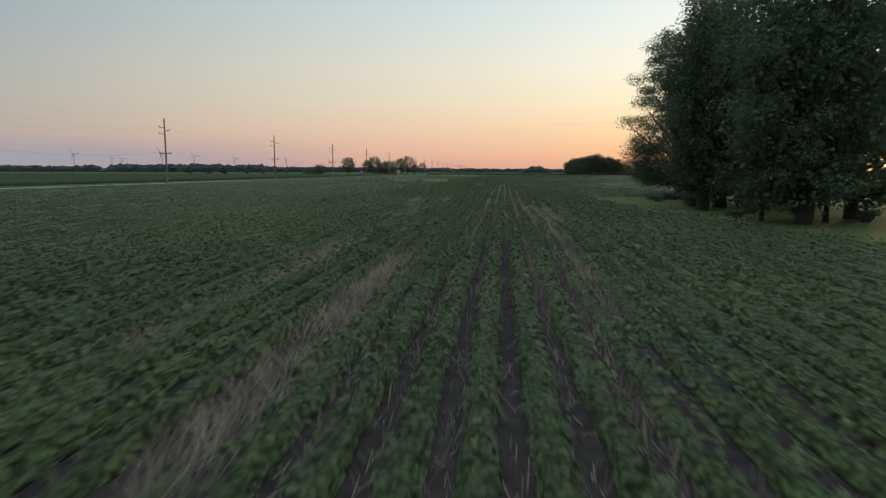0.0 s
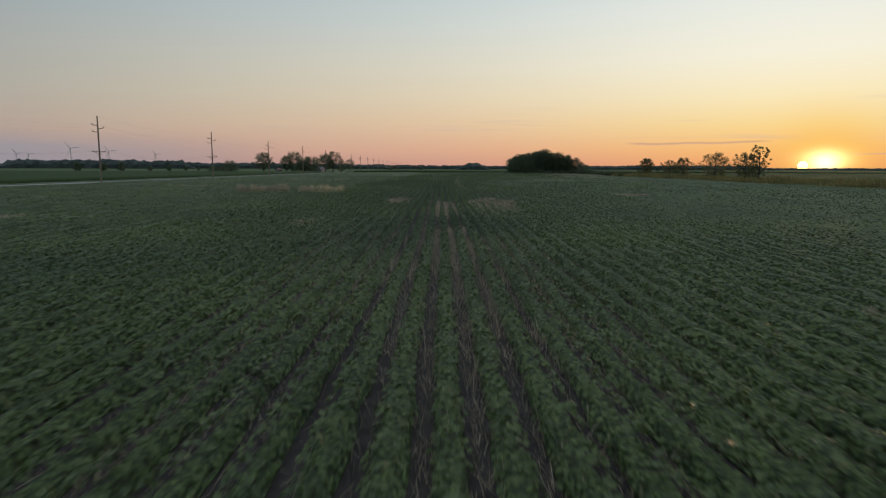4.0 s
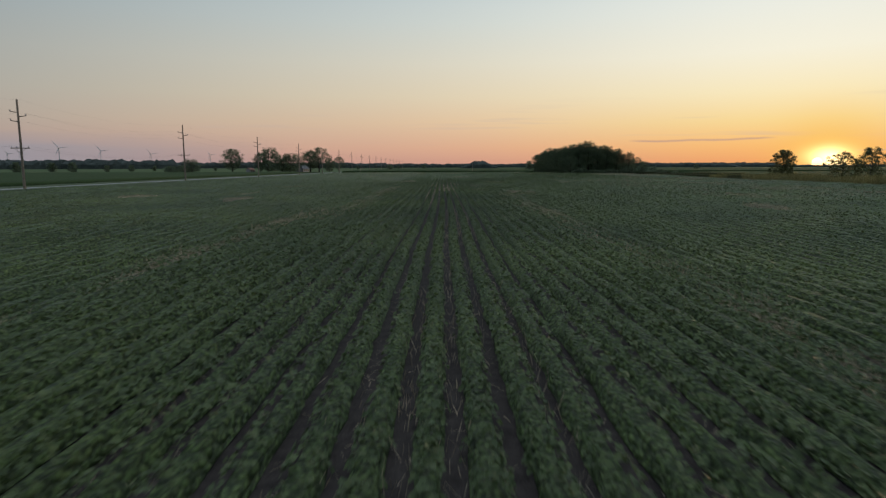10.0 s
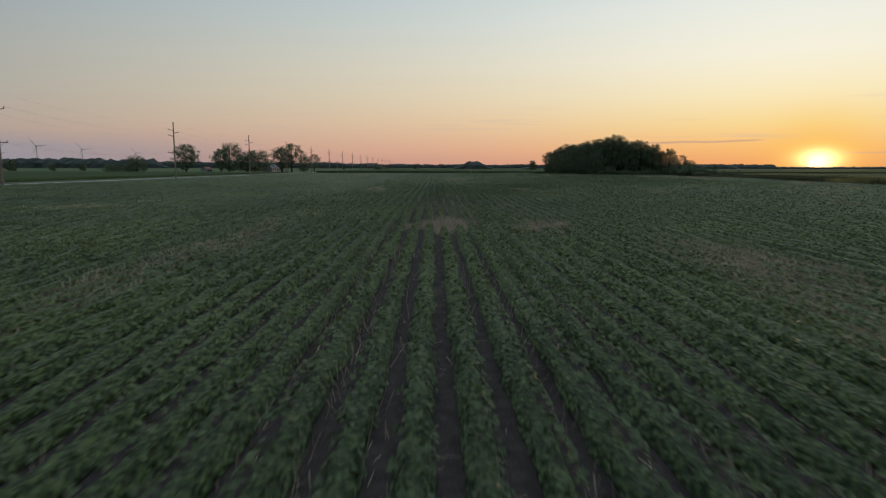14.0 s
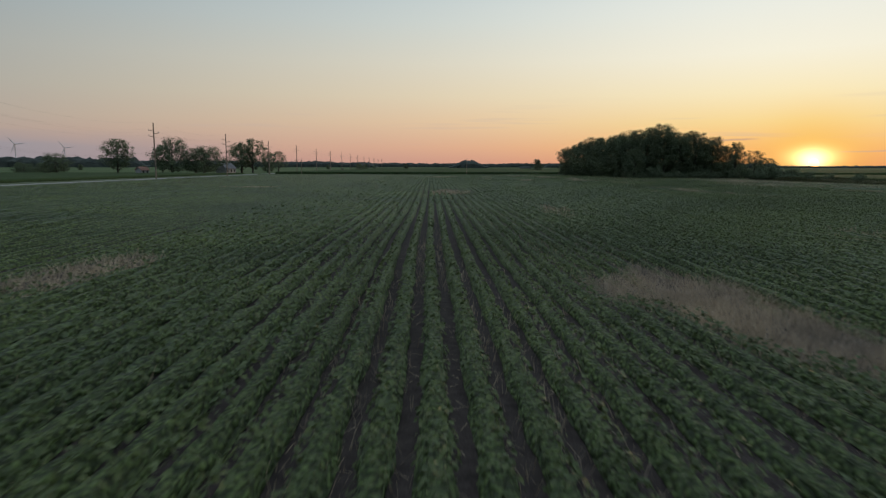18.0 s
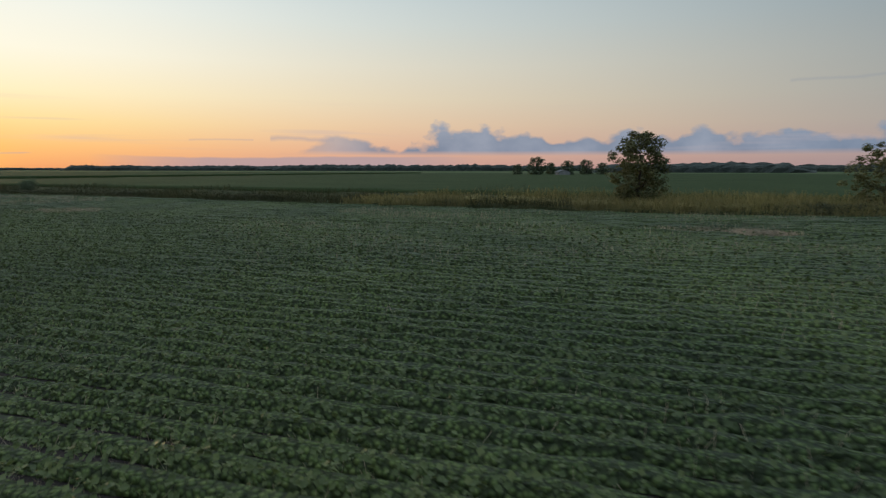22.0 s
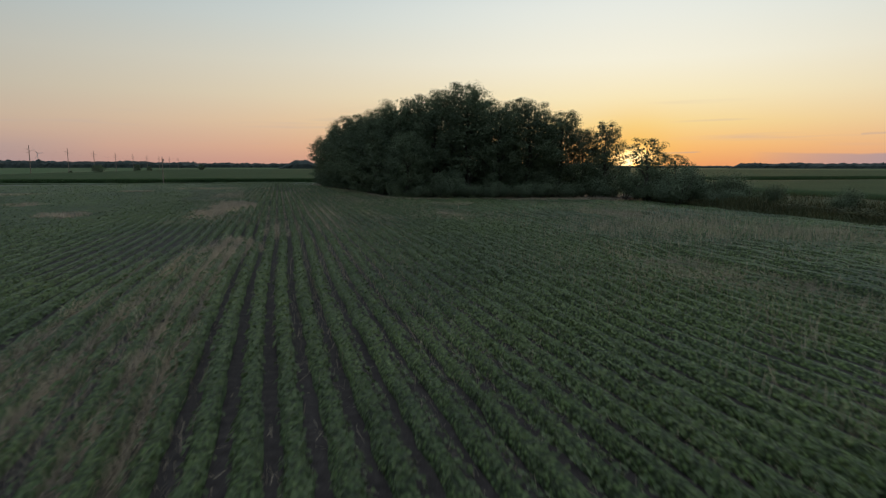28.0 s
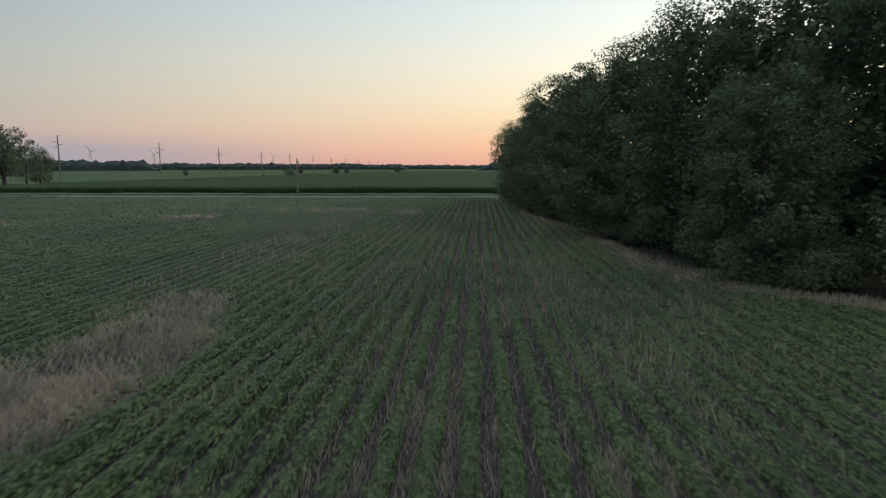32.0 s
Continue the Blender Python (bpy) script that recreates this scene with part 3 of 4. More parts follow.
rng = np.random.default_rng(5)
row_no = np.arange(int((FIELD_L - ROW0) / ROW), int((FIELD_R - ROW0) / ROW) + 1)
first = None
for k in row_no:
    x0 = ROW0 + k * ROW
    dmin = np.abs(x0 - centre_x(np.linspace(0, 490, 64))).min()
    step = 0.7 if dmin < 12 else (1.1 if dmin < 24 else 2.2)
    ys = np.arange(-12, FIELD_END - 1.0, step)
    ys = ys + (vnoise(ys, ys * 0 + k, 8) - 0.5) * step * 0.4
    sway = (vnoise(ys * 0.05, ys * 0 + k * 0.02, 2) - 0.5) * 0.25
    vig = (1 - bareness(x0, ys)) * (0.9 + 0.2 * vnoise(ys * 0.9, ys * 0 + k * 5.3, 3)) * (0.74 + 0.42 * vnoise(ys * 0.022, ys * 0 + k * 0.1, 6)) * (0.86 + 0.26 * vnoise(ys * 0.28, ys * 0 + k * 1.9, 16))
    sown = 1.0 - (in_lawn(np.full_like(ys, x0), ys) | in_copse(np.full_like(ys, x0), ys) | (x0 > 80.3 + drift(ys)))
    vig = vig * sown * (0.24 + 0.38 * np.roll(sown, 1) + 0.38 * np.roll(sown, -1))
    w = (1 - (0.3 if x0 < 12 else 0) * np.exp(-((ys - 341) / 13) ** 2)) * np.interp(ys, [0, 60, 110, 300, 375, 450, 490], [0.3, 0.3, 0.29, 0.29, 0.295, 0.305, 0.315]) * np.interp(np.abs(x0 - centre_x(ys)), [2, 5, 16, 26, 40], [1.0, 1.03, 1.04, 1.2, 1.46]) * np.sqrt(np.clip(vig, 0, 1.3)) * (0.9 + 0.24 * vnoise(ys * 2.1, ys * 0 + k * 3.1, 7))
    h = np.interp(np.abs(x0 - centre_x(ys)), [2, 5, 18, 30], [0.52, 0.68, 0.68, 0.58]) * np.clip(vig, 0, 1.2) * (0.9 + 0.2 * vnoise(ys * 2.7, ys * 0 + k * 2.7, 9))
    w = w * (0.91 + 0.18 * hash2(np.arange(len(ys)), k + 0.0 * ys, 12))
    h = h * (0.88 + 0.22 * hash2(np.arange(len(ys)), k + 0.0 * ys, 13))
    ok = vig > 0.12
    h = np.where(ok & np.roll(ok, 1) & np.roll(ok, -1), h, 0.03)
    us, hs = np.array([-0.76, -0.42, 0.42, 0.76]), (np.array([0.05, 0.46, 0.48, 0.05]) if dmin < 12 else np.array([0.05, 0.62, 0.64, 0.05]))
    m = len(ys)
    jx = (rng.random((m, 4)) - 0.5) * 0.1
    jz = 0.88 + 0.24 * rng.random((m, 4))
    V = np.stack([x0 + sway[:, None] + us * w[:, None] + jx * np.minimum(1, vig)[:, None], np.repeat(ys[:, None], 4, 1), hs * jz * h[:, None]], -1)
    idx = np.arange(m * 4).reshape(m, 4)
    F = np.stack([idx[:-1, :-1], idx[:-1, 1:], idx[1:, 1:], idx[1:, :-1]], -1)[ok[:-1] & ok[1:]].reshape(-1, 4)
    if len(F) < 20:
        continue
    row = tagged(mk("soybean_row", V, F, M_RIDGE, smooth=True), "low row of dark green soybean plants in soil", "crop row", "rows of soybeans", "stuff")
    # leaves, thinner the farther the row lies from the middle of the view
    yy = np.arange(-12, FIELD_END - 1, 1.0) + 0.5
    dd = np.abs(x0 - centre_x(yy))
    den = np.interp(dd, [0, 5, 12, 25, 45, 60], [96, 76, 32, 9, 3.6, 1.8]) * np.interp(yy, [0, 500, 590], [1, 0.7, 0.3])
    cnt = rng.poisson(den)
    ly_ = np.repeat(yy, cnt) + rng.random(cnt.sum()) - 0.5
    vl = np.interp(ly_, ys, vig)
    keep = (vl > 0.1) & (rng.random(len(ly_)) < np.clip(vl * 1.1, 0.05, 1))
    ly_, vl = ly_[keep], vl[keep]
    if len(ly_) < 10:
        continue
    u = rng.random(len(ly_)) * 1.9 - 0.95
    plant = np.floor(ly_ / 0.36 + 0.4 * k)
    ly_ = ly_ + ((plant + 0.5 - 0.4 * k) * 0.36 - ly_) * 0.45
    u = u * (0.72 + 0.34 * hash2(plant, k + 0.0 * plant, 3)) + 0.26 * (hash2(plant, k + 0.0 * plant, 5) - 0.5)
    tallness = 0.78 + 0.4 * hash2(plant, k + 0.0 * plant, 9)
    wl_, hl = np.interp(ly_, ys, w), np.interp(ly_, ys, h)
    C = np.stack([x0 + np.interp(ly_, ys, sway) + u * wl_, ly_, hl * tallness * (1.1 - 0.78 * np.abs(u) ** 1.5) + rng.normal(0.02, 0.035, len(ly_))], 1)
    C[:, 2] = np.maximum(C[:, 2], 0.06)
    N = np.stack([u * 1.0 + rng.normal(0, 0.35, len(u)), rng.normal(0, 0.4, len(u)), np.full(len(u), 0.9)], 1)
    dl = np.abs(C[:, 0] - centre_x(C[:, 1]))
    size = np.interp(dl, [0, 12, 40], [0.1, 0.115, 0.19]) * (0.6 + 0.8 * rng.random(len(u)))
    LV, LF = leaf_quads(C, N, size, rng, 0.8, 0.15)
    if dmin > 12:
        LF = LF[:, :3]
    tagged(mk("leaves", LV, LF, M_BEAN, row), "broad three-part soybean leaves", kind="stuff")

# dry grass in the thin places and along the copse
def blades(name, P, hgt, mat, rng, label, cat, wid=0.03, lean=0.22):
    n = len(P)
    a = rng.random(n) * 2 * np.pi
    side = np.stack([np.cos(a), np.sin(a), np.zeros(n)], 1) * (wid * (0.6 + 0.8 * rng.random(n)))[:, None]
    tip = np.stack([rng.normal(0, lean, n), rng.normal(0, lean, n), np.ones(n)], 1) * hgt[:, None]
    V = np.stack([P - side * 0.6, P + side * 0.6, P + tip + side * 0.5, P + tip - side * 0.5], 1).reshape(-1, 3)
    F = np.arange(4 * n).reshape(n, 4)
    return tagged(mk(name, V, F, mat), label, cat, kind="stuff")


for j, t in enumerate(THIN):
    if t[5] < 0.05:
        continue
    area = 4 * t[2] * t[3]
    near = np.abs(t[0] - centre_x(t[1])) < 16
    off = abs(t[0] - float(centre_x(t[1])))
    n_ = int(min(10000, area * t[5] * (float(np.interp(off, [0, 8, 16], [300, 260, 170])) if near else (260 if t[5] > 2 else 80))))
    P = np.stack([t[0] + (rng.random(n_) * 2 - 1) * t[2] * 1.2, t[1] + (rng.random(n_) * 2 - 1) * t[3] * 1.15, np.zeros(n_)], 1)
    if t[4] < 0.72:
        snap = ROW0 + (np.floor((P[:, 0] - ROW0) / ROW) + 0.5) * ROW + rng.normal(0, 0.16, n_)
        P[:, 0] = np.where(rng.random(n_) < 0.85, snap, P[:, 0])
    keep = (bareness(P[:, 0], P[:, 1], 5) > rng.random(n_) * 0.8 * min(1, t[5])) & ~in_lawn(P[:, 0], P[:, 1]) & ~in_copse(P[:, 0], P[:, 1])
    P = P[keep]
    if len(P) > 5:
        tall = 1.25 if t[5] > 2 else 0.42
        blades("dry_grass_patch", P, tall * (0.35 + 0.75 * rng.random(len(P))) * (0.45 + 0.75 * vnoise(P[:, 0] * 1.6, P[:, 1] * 1.1, 55)), M_STRAW if t[5] > 2 else M_DRY, rng, "patch of pale dry grass among the beans", "dry grass", float(np.interp(off, [0, 8, 16], [0.0055, 0.0075, 0.014])) if near else (0.03 if t[5] > 2 else 0.021), 0.22 if t[5] > 2 else 0.5)
P = []
for (ax, ay), (bx, by), wd, n_ in (((52, 588), (53.8, 546.5), 0.9, 4400), ((53.8, 546.5), (56.3, 529), 1.2, 4500), ((56.3, 529), (57.5, 511.5), 1.4, 6500), ((57.5, 511.5), (60.2, 505), 1.3, 4000), ((60.2, 505), (66.5, 500.4), 1.2, 4400), ((66.5, 500.4), (91.5, 498.6), 1.2, 7000), ((5.5, 64), (7.1, 51), 1.0, 4200), ((7.1, 51), (10.0, 41.4), 0.9, 2600), ((6.8, 75), (5.5, 64), 0.4, 500)):
    s = rng.random(n_)
    P.append(np.stack([ax + (bx - ax) * s + rng.normal(0, wd * 0.5, n_), ay + (by - ay) * s + rng.normal(0, wd * 0.5, n_), np.zeros(n_)], 1))
P = np.concatenate(P)
blades("dry_grass_border", P, 0.36 * (0.4 + 0.8 * rng.random(len(P))), M_DRY, rng, "pale dry grass along the edge of the woods", "dry grass", 0.01)

# dead grass standing in the furrows in long uneven streaks
n_ = 150000
yy = 492 * rng.random(n_)
kk = np.floor((centre_x(yy) + rng.normal(0, 8.0, n_) - ROW0) / ROW) + 0.5
P = np.stack([ROW0 + kk * ROW + rng.normal(0, 0.13, n_), yy, np.zeros(n_)], 1)
streaky = 0.6 * vnoise(kk * 0.9, yy * 0.05, 41) + 0.4 * vnoise(kk * 0.25, yy * 0.02, 43)
P = P[(streaky + 0.22 * (rng.random(n_) - 0.5) > 0.56) & ~in_lawn(P[:, 0], P[:, 1]) & ~in_copse(P[:, 0], P[:, 1])]
blades("furrow_grass", P, 0.27 * (0.4 + 0.8 * rng.random(len(P))), M_DRY, rng, "dead grass standing in streaks between bean rows", "dry grass", 0.007, 0.4)

n_ = 60000
yy = 6 + 100 * rng.random(n_)
kk = np.floor((centre_x(yy) + rng.normal(0, 4.5, n_) - ROW0) / ROW) + 0.5
P = np.stack([ROW0 + kk * ROW + rng.normal(0, 0.13, n_), yy, np.zeros(n_)], 1)
P = P[(0.6 * vnoise(kk * 1.9, yy * 0.09, 45) + 0.4 * vnoise(kk * 0.4, yy * 0.03, 46) + 0.25 * (rng.random(n_) - 0.5) > 0.5) & ~in_lawn(P[:, 0], P[:, 1])]
blades("furrow_grass", P, 0.24 * (0.4 + 0.8 * rng.random(len(P))), M_DRY, rng, "dead grass standing in streaks between bean rows", "dry grass", 0.006, 0.5)

# pale tufts over the far side of the field
n_ = 60000
xx = 24 + 54 * rng.random(n_)
P = np.stack([ROW0 + (np.floor((xx - ROW0) / ROW) + 0.5) * ROW + rng.normal(0, 0.16, n_), 242 + 136 * rng.random(n_), np.zeros(n_)], 1)
P = P[(np.abs(xx - centre_x(P[:, 1])) > 13) & (0.65 * vnoise(xx * 0.3, P[:, 1] * 0.16, 61) + 0.35 * vnoise(xx * 1.31, P[:, 1] * 0.7, 63) + 0.2 * (rng.random(n_) - 0.5) > 0.56)]
blades("dry_tufts", P, 0.5 * (0.55 + 0.6 * rng.random(len(P))), M_DRY, rng, "pale dead grass tufts among the bean rows", "dry grass", 0.01, 0.3)

n_ = 60000
P = np.stack([33 + 27 * rng.random(n_), 468 + 82 * rng.random(n_), np.zeros(n_)], 1)
P = P[(0.6 * vnoise(P[:, 0] * 1.5, P[:, 1] * 1.1, 71) + 0.4 * vnoise(P[:, 0] * 0.25, P[:, 1] * 0.12, 73) + 0.16 * (rng.random(n_) - 0.5) > 0.62) & ~in_copse(P[:, 0], P[:, 1])]
blades("dry_tufts", P, 0.58 * (0.55 + 0.6 * rng.random(len(P))), M_DRY, rng, "small dead grass tufts among beans by the copse", "dry grass", 0.0075, 0.25)

n_ = 60000
P = np.stack([52 + 36 * rng.random(n_), 415 + 82 * rng.random(n_), np.zeros(n_)], 1)
P[:, 0] = ROW0 + (np.floor((P[:, 0] - ROW0) / ROW) + 0.5) * ROW + rng.normal(0, 0.2, n_)
P = P[(0.55 * vnoise(P[:, 0] * 0.16, P[:, 1] * 0.1, 81) + 0.45 * vnoise(P[:, 0] * 1.3, P[:, 1] * 0.8, 83) + 0.2 * (rng.random(n_) - 0.5) > 0.57) & (P[:, 0] < 80 + drift(P[:, 1]))]
blades("dry_tufts", P, 0.6 * (0.55 + 0.6 * rng.random(len(P))), M_DRY, rng, "pale dead grass tufts among beans near the ditch", "dry grass", 0.011, 0.25)

# low weeds between the last rows before the copse
n_ = 30000
P = np.stack([48 + rng.normal(0, 9, n_), 440 + 108 * rng.random(n_), 0.05 + 0.16 * rng.random(n_)], 1)
P = P[~in_copse(P[:, 0], P[:, 1]) & (bareness(P[:, 0], P[:, 1]) < 0.7)]
LV, LF = leaf_quads(P, np.stack([rng.normal(0, 0.5, len(P)), rng.normal(0, 0.5, len(P)), np.ones(len(P))], 1), 0.08 * (0.6 + 0.8 * rng.random(len(P))), rng, 0.6, 0.1)
tagged(mk("low_weeds", LV, LF, M_BEAN), "low green weeds between the last bean rows", "weeds", kind="stuff")

# straw and stalks lying in the furrows
n_ = 13000
yy = 485 * rng.random(n_)
kk = np.floor((centre_x(yy) + rng.normal(0, 5.0, n_) - ROW0) / ROW) + 0.5
P = np.stack([ROW0 + kk * ROW + rng.normal(0, 0.09, n_), yy, 0.015 + 0.03 * rng.random(n_)], 1)
P = P[~in_lawn(P[:, 0], P[:, 1])]
a_ = rng.normal(1.57, 0.7, len(P))
d_ = np.stack([np.cos(a_), np.sin(a_), rng.normal(0, 0.15, len(P))], 1) * (0.06 + 0.13 * rng.random(len(P)))[:, None]
s_ = np.stack([-np.sin(a_), np.cos(a_), 0 * a_], 1) * 0.0035
V = np.stack([P - d_ - s_, P - d_ + s_, P + d_ + s_, P + d_ - s_], 1).reshape(-1, 3)
V[:, 2] = np.maximum(V[:, 2], 0.012)
tagged(mk("straw_litter", V, np.arange(len(V)).reshape(-1, 4), M_DRY), "pale straw lying on the soil between rows", "straw", kind="stuff")

# weedy bank of the ditch
n_ = 120000
P = np.stack([81 + 30 * rng.random(n_) ** 1.6, 130 + 365 * rng.random(n_), np.zeros(n_)], 1)
dens = np.where(P[:, 0] < 93, 1, 0.5) * (0.35 + 0.65 * vnoise(P[:, 0] * 0.15, P[:, 1] * 0.08, 31))
P = P[rng.random(n_) < dens]
hh = np.where(P[:, 1] > 375, 1.0, 1.55) * (0.3 + 1.0 * vnoise(P[:, 0] * 0.2, P[:, 1] * 0.12, 33)) * (0.6 + 0.7 * rng.random(len(P)))
P[:, 0] += drift(P[:, 1])
pale = P[:, 1] + 40 * (vnoise(P[:, 0] * 0.1, P[:, 1] * 0.05, 37) - 0.5) < 372
blades("ditch_grass", P[pale], hh[pale], M_DITCH, rng, "tall yellowed grass along the ditch", "weeds", 0.035, 0.3)
blades("ditch_weeds", P[~pale], hh[~pale], M_WEED, rng, "rank dark brown and green weeds along the ditch", "weeds", 0.035, 0.3)
strip("ditch_bank", 81.5, 111.5, -60, 496, 0.22, M_BANK, "rough grassy bank of a ditch between two fields", "bank", 2.0, 0.2, 12, True)

# corn edge along the lane
n_ = 16000
P = np.stack([-79 + 139 * rng.random(n_), 607.6 + 1.6 * rng.random(n_) ** 2, 0.1 + 1.1 * rng.random(n_)], 1)
LV, LF = leaf_quads(P, np.stack([rng.normal(0, 1, n_), -1 + rng.normal(0, 0.5, n_), rng.normal(0, 0.6, n_)], 1), 0.55 * (0.5 + rng.random(n_)), rng, 0.22)
tagged(mk("corn_edge", LV, LF, M_CORN), "dense edge of tall green corn leaves", "corn", kind="stuff")


# ---- trees ----
def tree(name, H, R, seed, leaves=3000, size=0.4, low=0.12, mat=None, trunk_r=None, clumps=40, label="", cat="tree", lean=0.0, open_=0.0, group="", core=0, flat=0.72, skirt=None):
    """Tapered trunk with limbs and a crown of leaf clumps."""
    r = np.random.default_rng(seed)
    base = tagged(new(name), label, cat, group)
    tr = trunk_r or H * 0.022
    a = Acc()
    top = Vector((lean * H, 0, H * 0.86))
    pts = [Vector((0, 0, -0.15))] + [Vector((top.x * s ** 1.5 + r.normal(0, tr * 0.5), r.normal(0, tr * 0.5), top.z * s)) for s in (0.12, 0.3, 0.5, 0.7, 0.86, 1.0)]
    a.tube(pts, [tr * 1.5, tr * 1.1, tr * 0.95, tr * 0.75, tr * 0.5, tr * 0.3, tr * 0.1], 8)
    a.make("trunk", M_BARK, base, True)
    cen = []
    for i in range(clumps):
        s = low + (1 - low) * ((i + r.random()) / clumps)
        prof = math.sin(math.pi * min(1, max(0.04, (s - low) / (1 - low) * 0.84 + 0.12))) ** 0.5
        ang = i * 2.4 + r.normal(0, 0.4)
        if skirt is not None and s < 0.34:
            ang = skirt + r.normal(0, 0.5)
        rad = R * prof * math.sqrt(0.15 + 0.85 * r.random()) * (0.95 + 0.2 * math.sin(3 * ang + seed) * math.sin(9 * s + seed))
        c = Vector((top.x * s ** 1.5 + rad * math.cos(ang), rad * math.sin(ang), H * (s * 0.95) + r.normal(0, H * 0.012)))
        cen.append(c)
        if i % 3 == 0:
            st = min(0.95, max(0.1, s - 0.16 - 0.1 * r.random()))
            p0 = Vector((top.x * st ** 1.5, 0, top.z * st))
            mid = p0.lerp(c, 0.55) + Vector((0, 0, -0.03 * H * r.random()))
            Acc().tube([p0, mid, c], [tr * 0.36 * (1.1 - st), tr * 0.2 * (1.1 - st), tr * 0.06], 5).make("limb", M_BARK, base, True)
    per = max(4, leaves // clumps)
    C, N = [], []
    for c in cen:
        cr = R * (0.15 + 0.13 * r.random()) * (1 - open_)
        d = r.normal(size=(per, 3))
        d /= np.linalg.norm(d, axis=1, keepdims=True)
        q = d * (r.random((per, 1)) ** 0.42) * cr * np.array([1, 1, flat])
        C.append(np.array(c) + q)
        N.append(d + r.normal(0, 0.5, (per, 3)) + (0, 0, 0.4))
    C, N = np.concatenate(C), np.concatenate(N)
    C[:, 2] = np.maximum(C[:, 2], 0.2)
    sz = size * (0.6 + 0.8 * r.random(len(C)))
    if core:
        q = np.repeat(np.array([tuple(c) for c in cen]), core, 0)
        q[:, :2] = q[:, :2] * 0.7
        q[:, 2] = q[:, 2] * 0.9
        q = q + r.normal(0, R * 0.1, q.shape)
        q[:, 2] = np.maximum(q[:, 2], 0.6)
        C, N = np.concatenate([C, q]), np.concatenate([N, r.normal(size=q.shape)])
        sz = np.concatenate([sz, max(size, 0.26) * (1.2 + 0.6 * r.random(len(q)))])
    LV, LF = leaf_quads(C, N, sz, r, 0.7, 0.1)
    mk("crown", LV, LF, mat or M_LEAF, base)
    return base


def shrub(name, H, R, seed, leaves, size, mat, label, group=""):
    r = np.random.default_rng(seed)
    base = tagged(new(name), label, "bush", group)
    for k in range(5):
        w = k * 1.26 + r.random()
        Acc().tube([(0.1 * math.cos(w), 0.1 * math.sin(w), -0.05), (R * 0.5 * math.cos(w), R * 0.5 * math.sin(w), H * 0.7)], [0.05, 0.012], 4).make("stem", M_BARK, base, True)
    C, N = [], []
    for k in range(9):
        w, s = r.random() * 6.28, r.random()
        c = np.array([R * 0.6 * s * math.cos(w), R * 0.6 * s * math.sin(w), H * (0.25 + 0.5 * r.random())])
        d = r.normal(size=(leaves // 9, 3))
        d /= np.linalg.norm(d, axis=1, keepdims=True)
        C.append(c + d * r.random((len(d), 1)) ** 0.5 * np.array([R * 0.5, R * 0.5, H * 0.3]))
        N.append(d + (0, 0, 0.5))
    C = np.concatenate(C)
    C[:, 2] = np.abs(C[:, 2]) + 0.03
    LV, LF = leaf_quads(C, np.concatenate(N), size * (0.6 + 0.8 * r.random(len(C))), r, 0.7, 0.1)
    mk("leaves", LV, LF, mat, base)
    return base


def put(ob, x, y, z=0.0, rz=0.0, s=1.0):
    ob.matrix_basis = pose(x, y, z, 0, 0, rz) @ Matrix.Scale(s, 4)
    return ob


def again(ob, x, y, rz, s, sz=None):
    c = copy_thing(ob, Matrix.Identity(4))
    c.matrix_basis = pose(x, y, 0, 0, 0, rz) @ Matrix.Diagonal((s, s, sz or s, 1))
    return c


# big trees on the lawn at the start
LB = "tall dark leafy tree standing on the mown grass"
put(tree("lawn_tree", 19.6, 7.3, 11, 82000, 0.135, 0.1, core=5, clumps=230, trunk_r=0.44, label=LB, group="lawn trees", flat=0.46, skirt=2.65), 17.7, 79.6)
put(tree("lawn_tree", 17.4, 4.4, 20, 14000, 0.14, 0.36, core=5, clumps=90, trunk_r=0.36, label=LB, group="lawn trees", open_=0.3), 19.6, 80.3)
put(tree("lawn_tree", 19.5, 5.6, 12, 22000, 0.18, 0.08, core=30, clumps=200, label=LB, group="lawn trees"), 15.2, 58.4)
put(tree("lawn_tree", 17.5, 4.6, 22, 18000, 0.16, 0.12, core=30, clumps=180, label=LB, group="lawn trees"), 12.6, 54.4)
put(tree("lawn_tree", 21.5, 5.8, 13, 11000, 0.26, 0.1, core=30, clumps=140, label=LB, group="lawn trees"), 27.5, 75)
put(tree("lawn_tree", 16.5, 5.4, 14, 20000, 0.17, 0.12, core=36, clumps=200, label=LB, group="lawn trees"), 14.2, 41.5)
put(tree("lawn_tree", 15.6, 5.0, 15, 9000, 0.23, 0.1, core=34, clumps=120, label=LB, group="lawn trees"), 19.4, 46.2)
put(tree("lawn_tree", 17, 5.4, 16, 9000, 0.24, 0.1, core=34, clumps=120, label=LB, group="lawn trees"), 21.6, 57.2)
put(tree("lawn_tree", 11, 2.4, 10, 2200, 0.18, 0.42, core=2, clumps=50, trunk_r=0.12, label="thin young tree beside the tall lawn trees", group="lawn trees", open_=0.2), 21.3, 80.2)
hb = shrub("hedge_bush", 0.9, 1.1, 9, 900, 0.11, M_LEAF, "low dense clipped hedge bush under the trees", "hedge bushes")
put(hb, 13.0, 73.6)
for q in range(1, 9):
    again(hb, 13.0 + 0.78 * q, 73.6 - 0.3 * q, q * 67.0, 1.0 + 0.12 * (q % 3), 1.0)
LS = "slender young tree among the tall lawn trees"
put(tree("lawn_tree", 10.6, 2.9, 17, 5200, 0.16, 0.16, core=16, clumps=80, trunk_r=0.12, label=LS, group="lawn trees", lean=0.06), 12.6, 43.4)
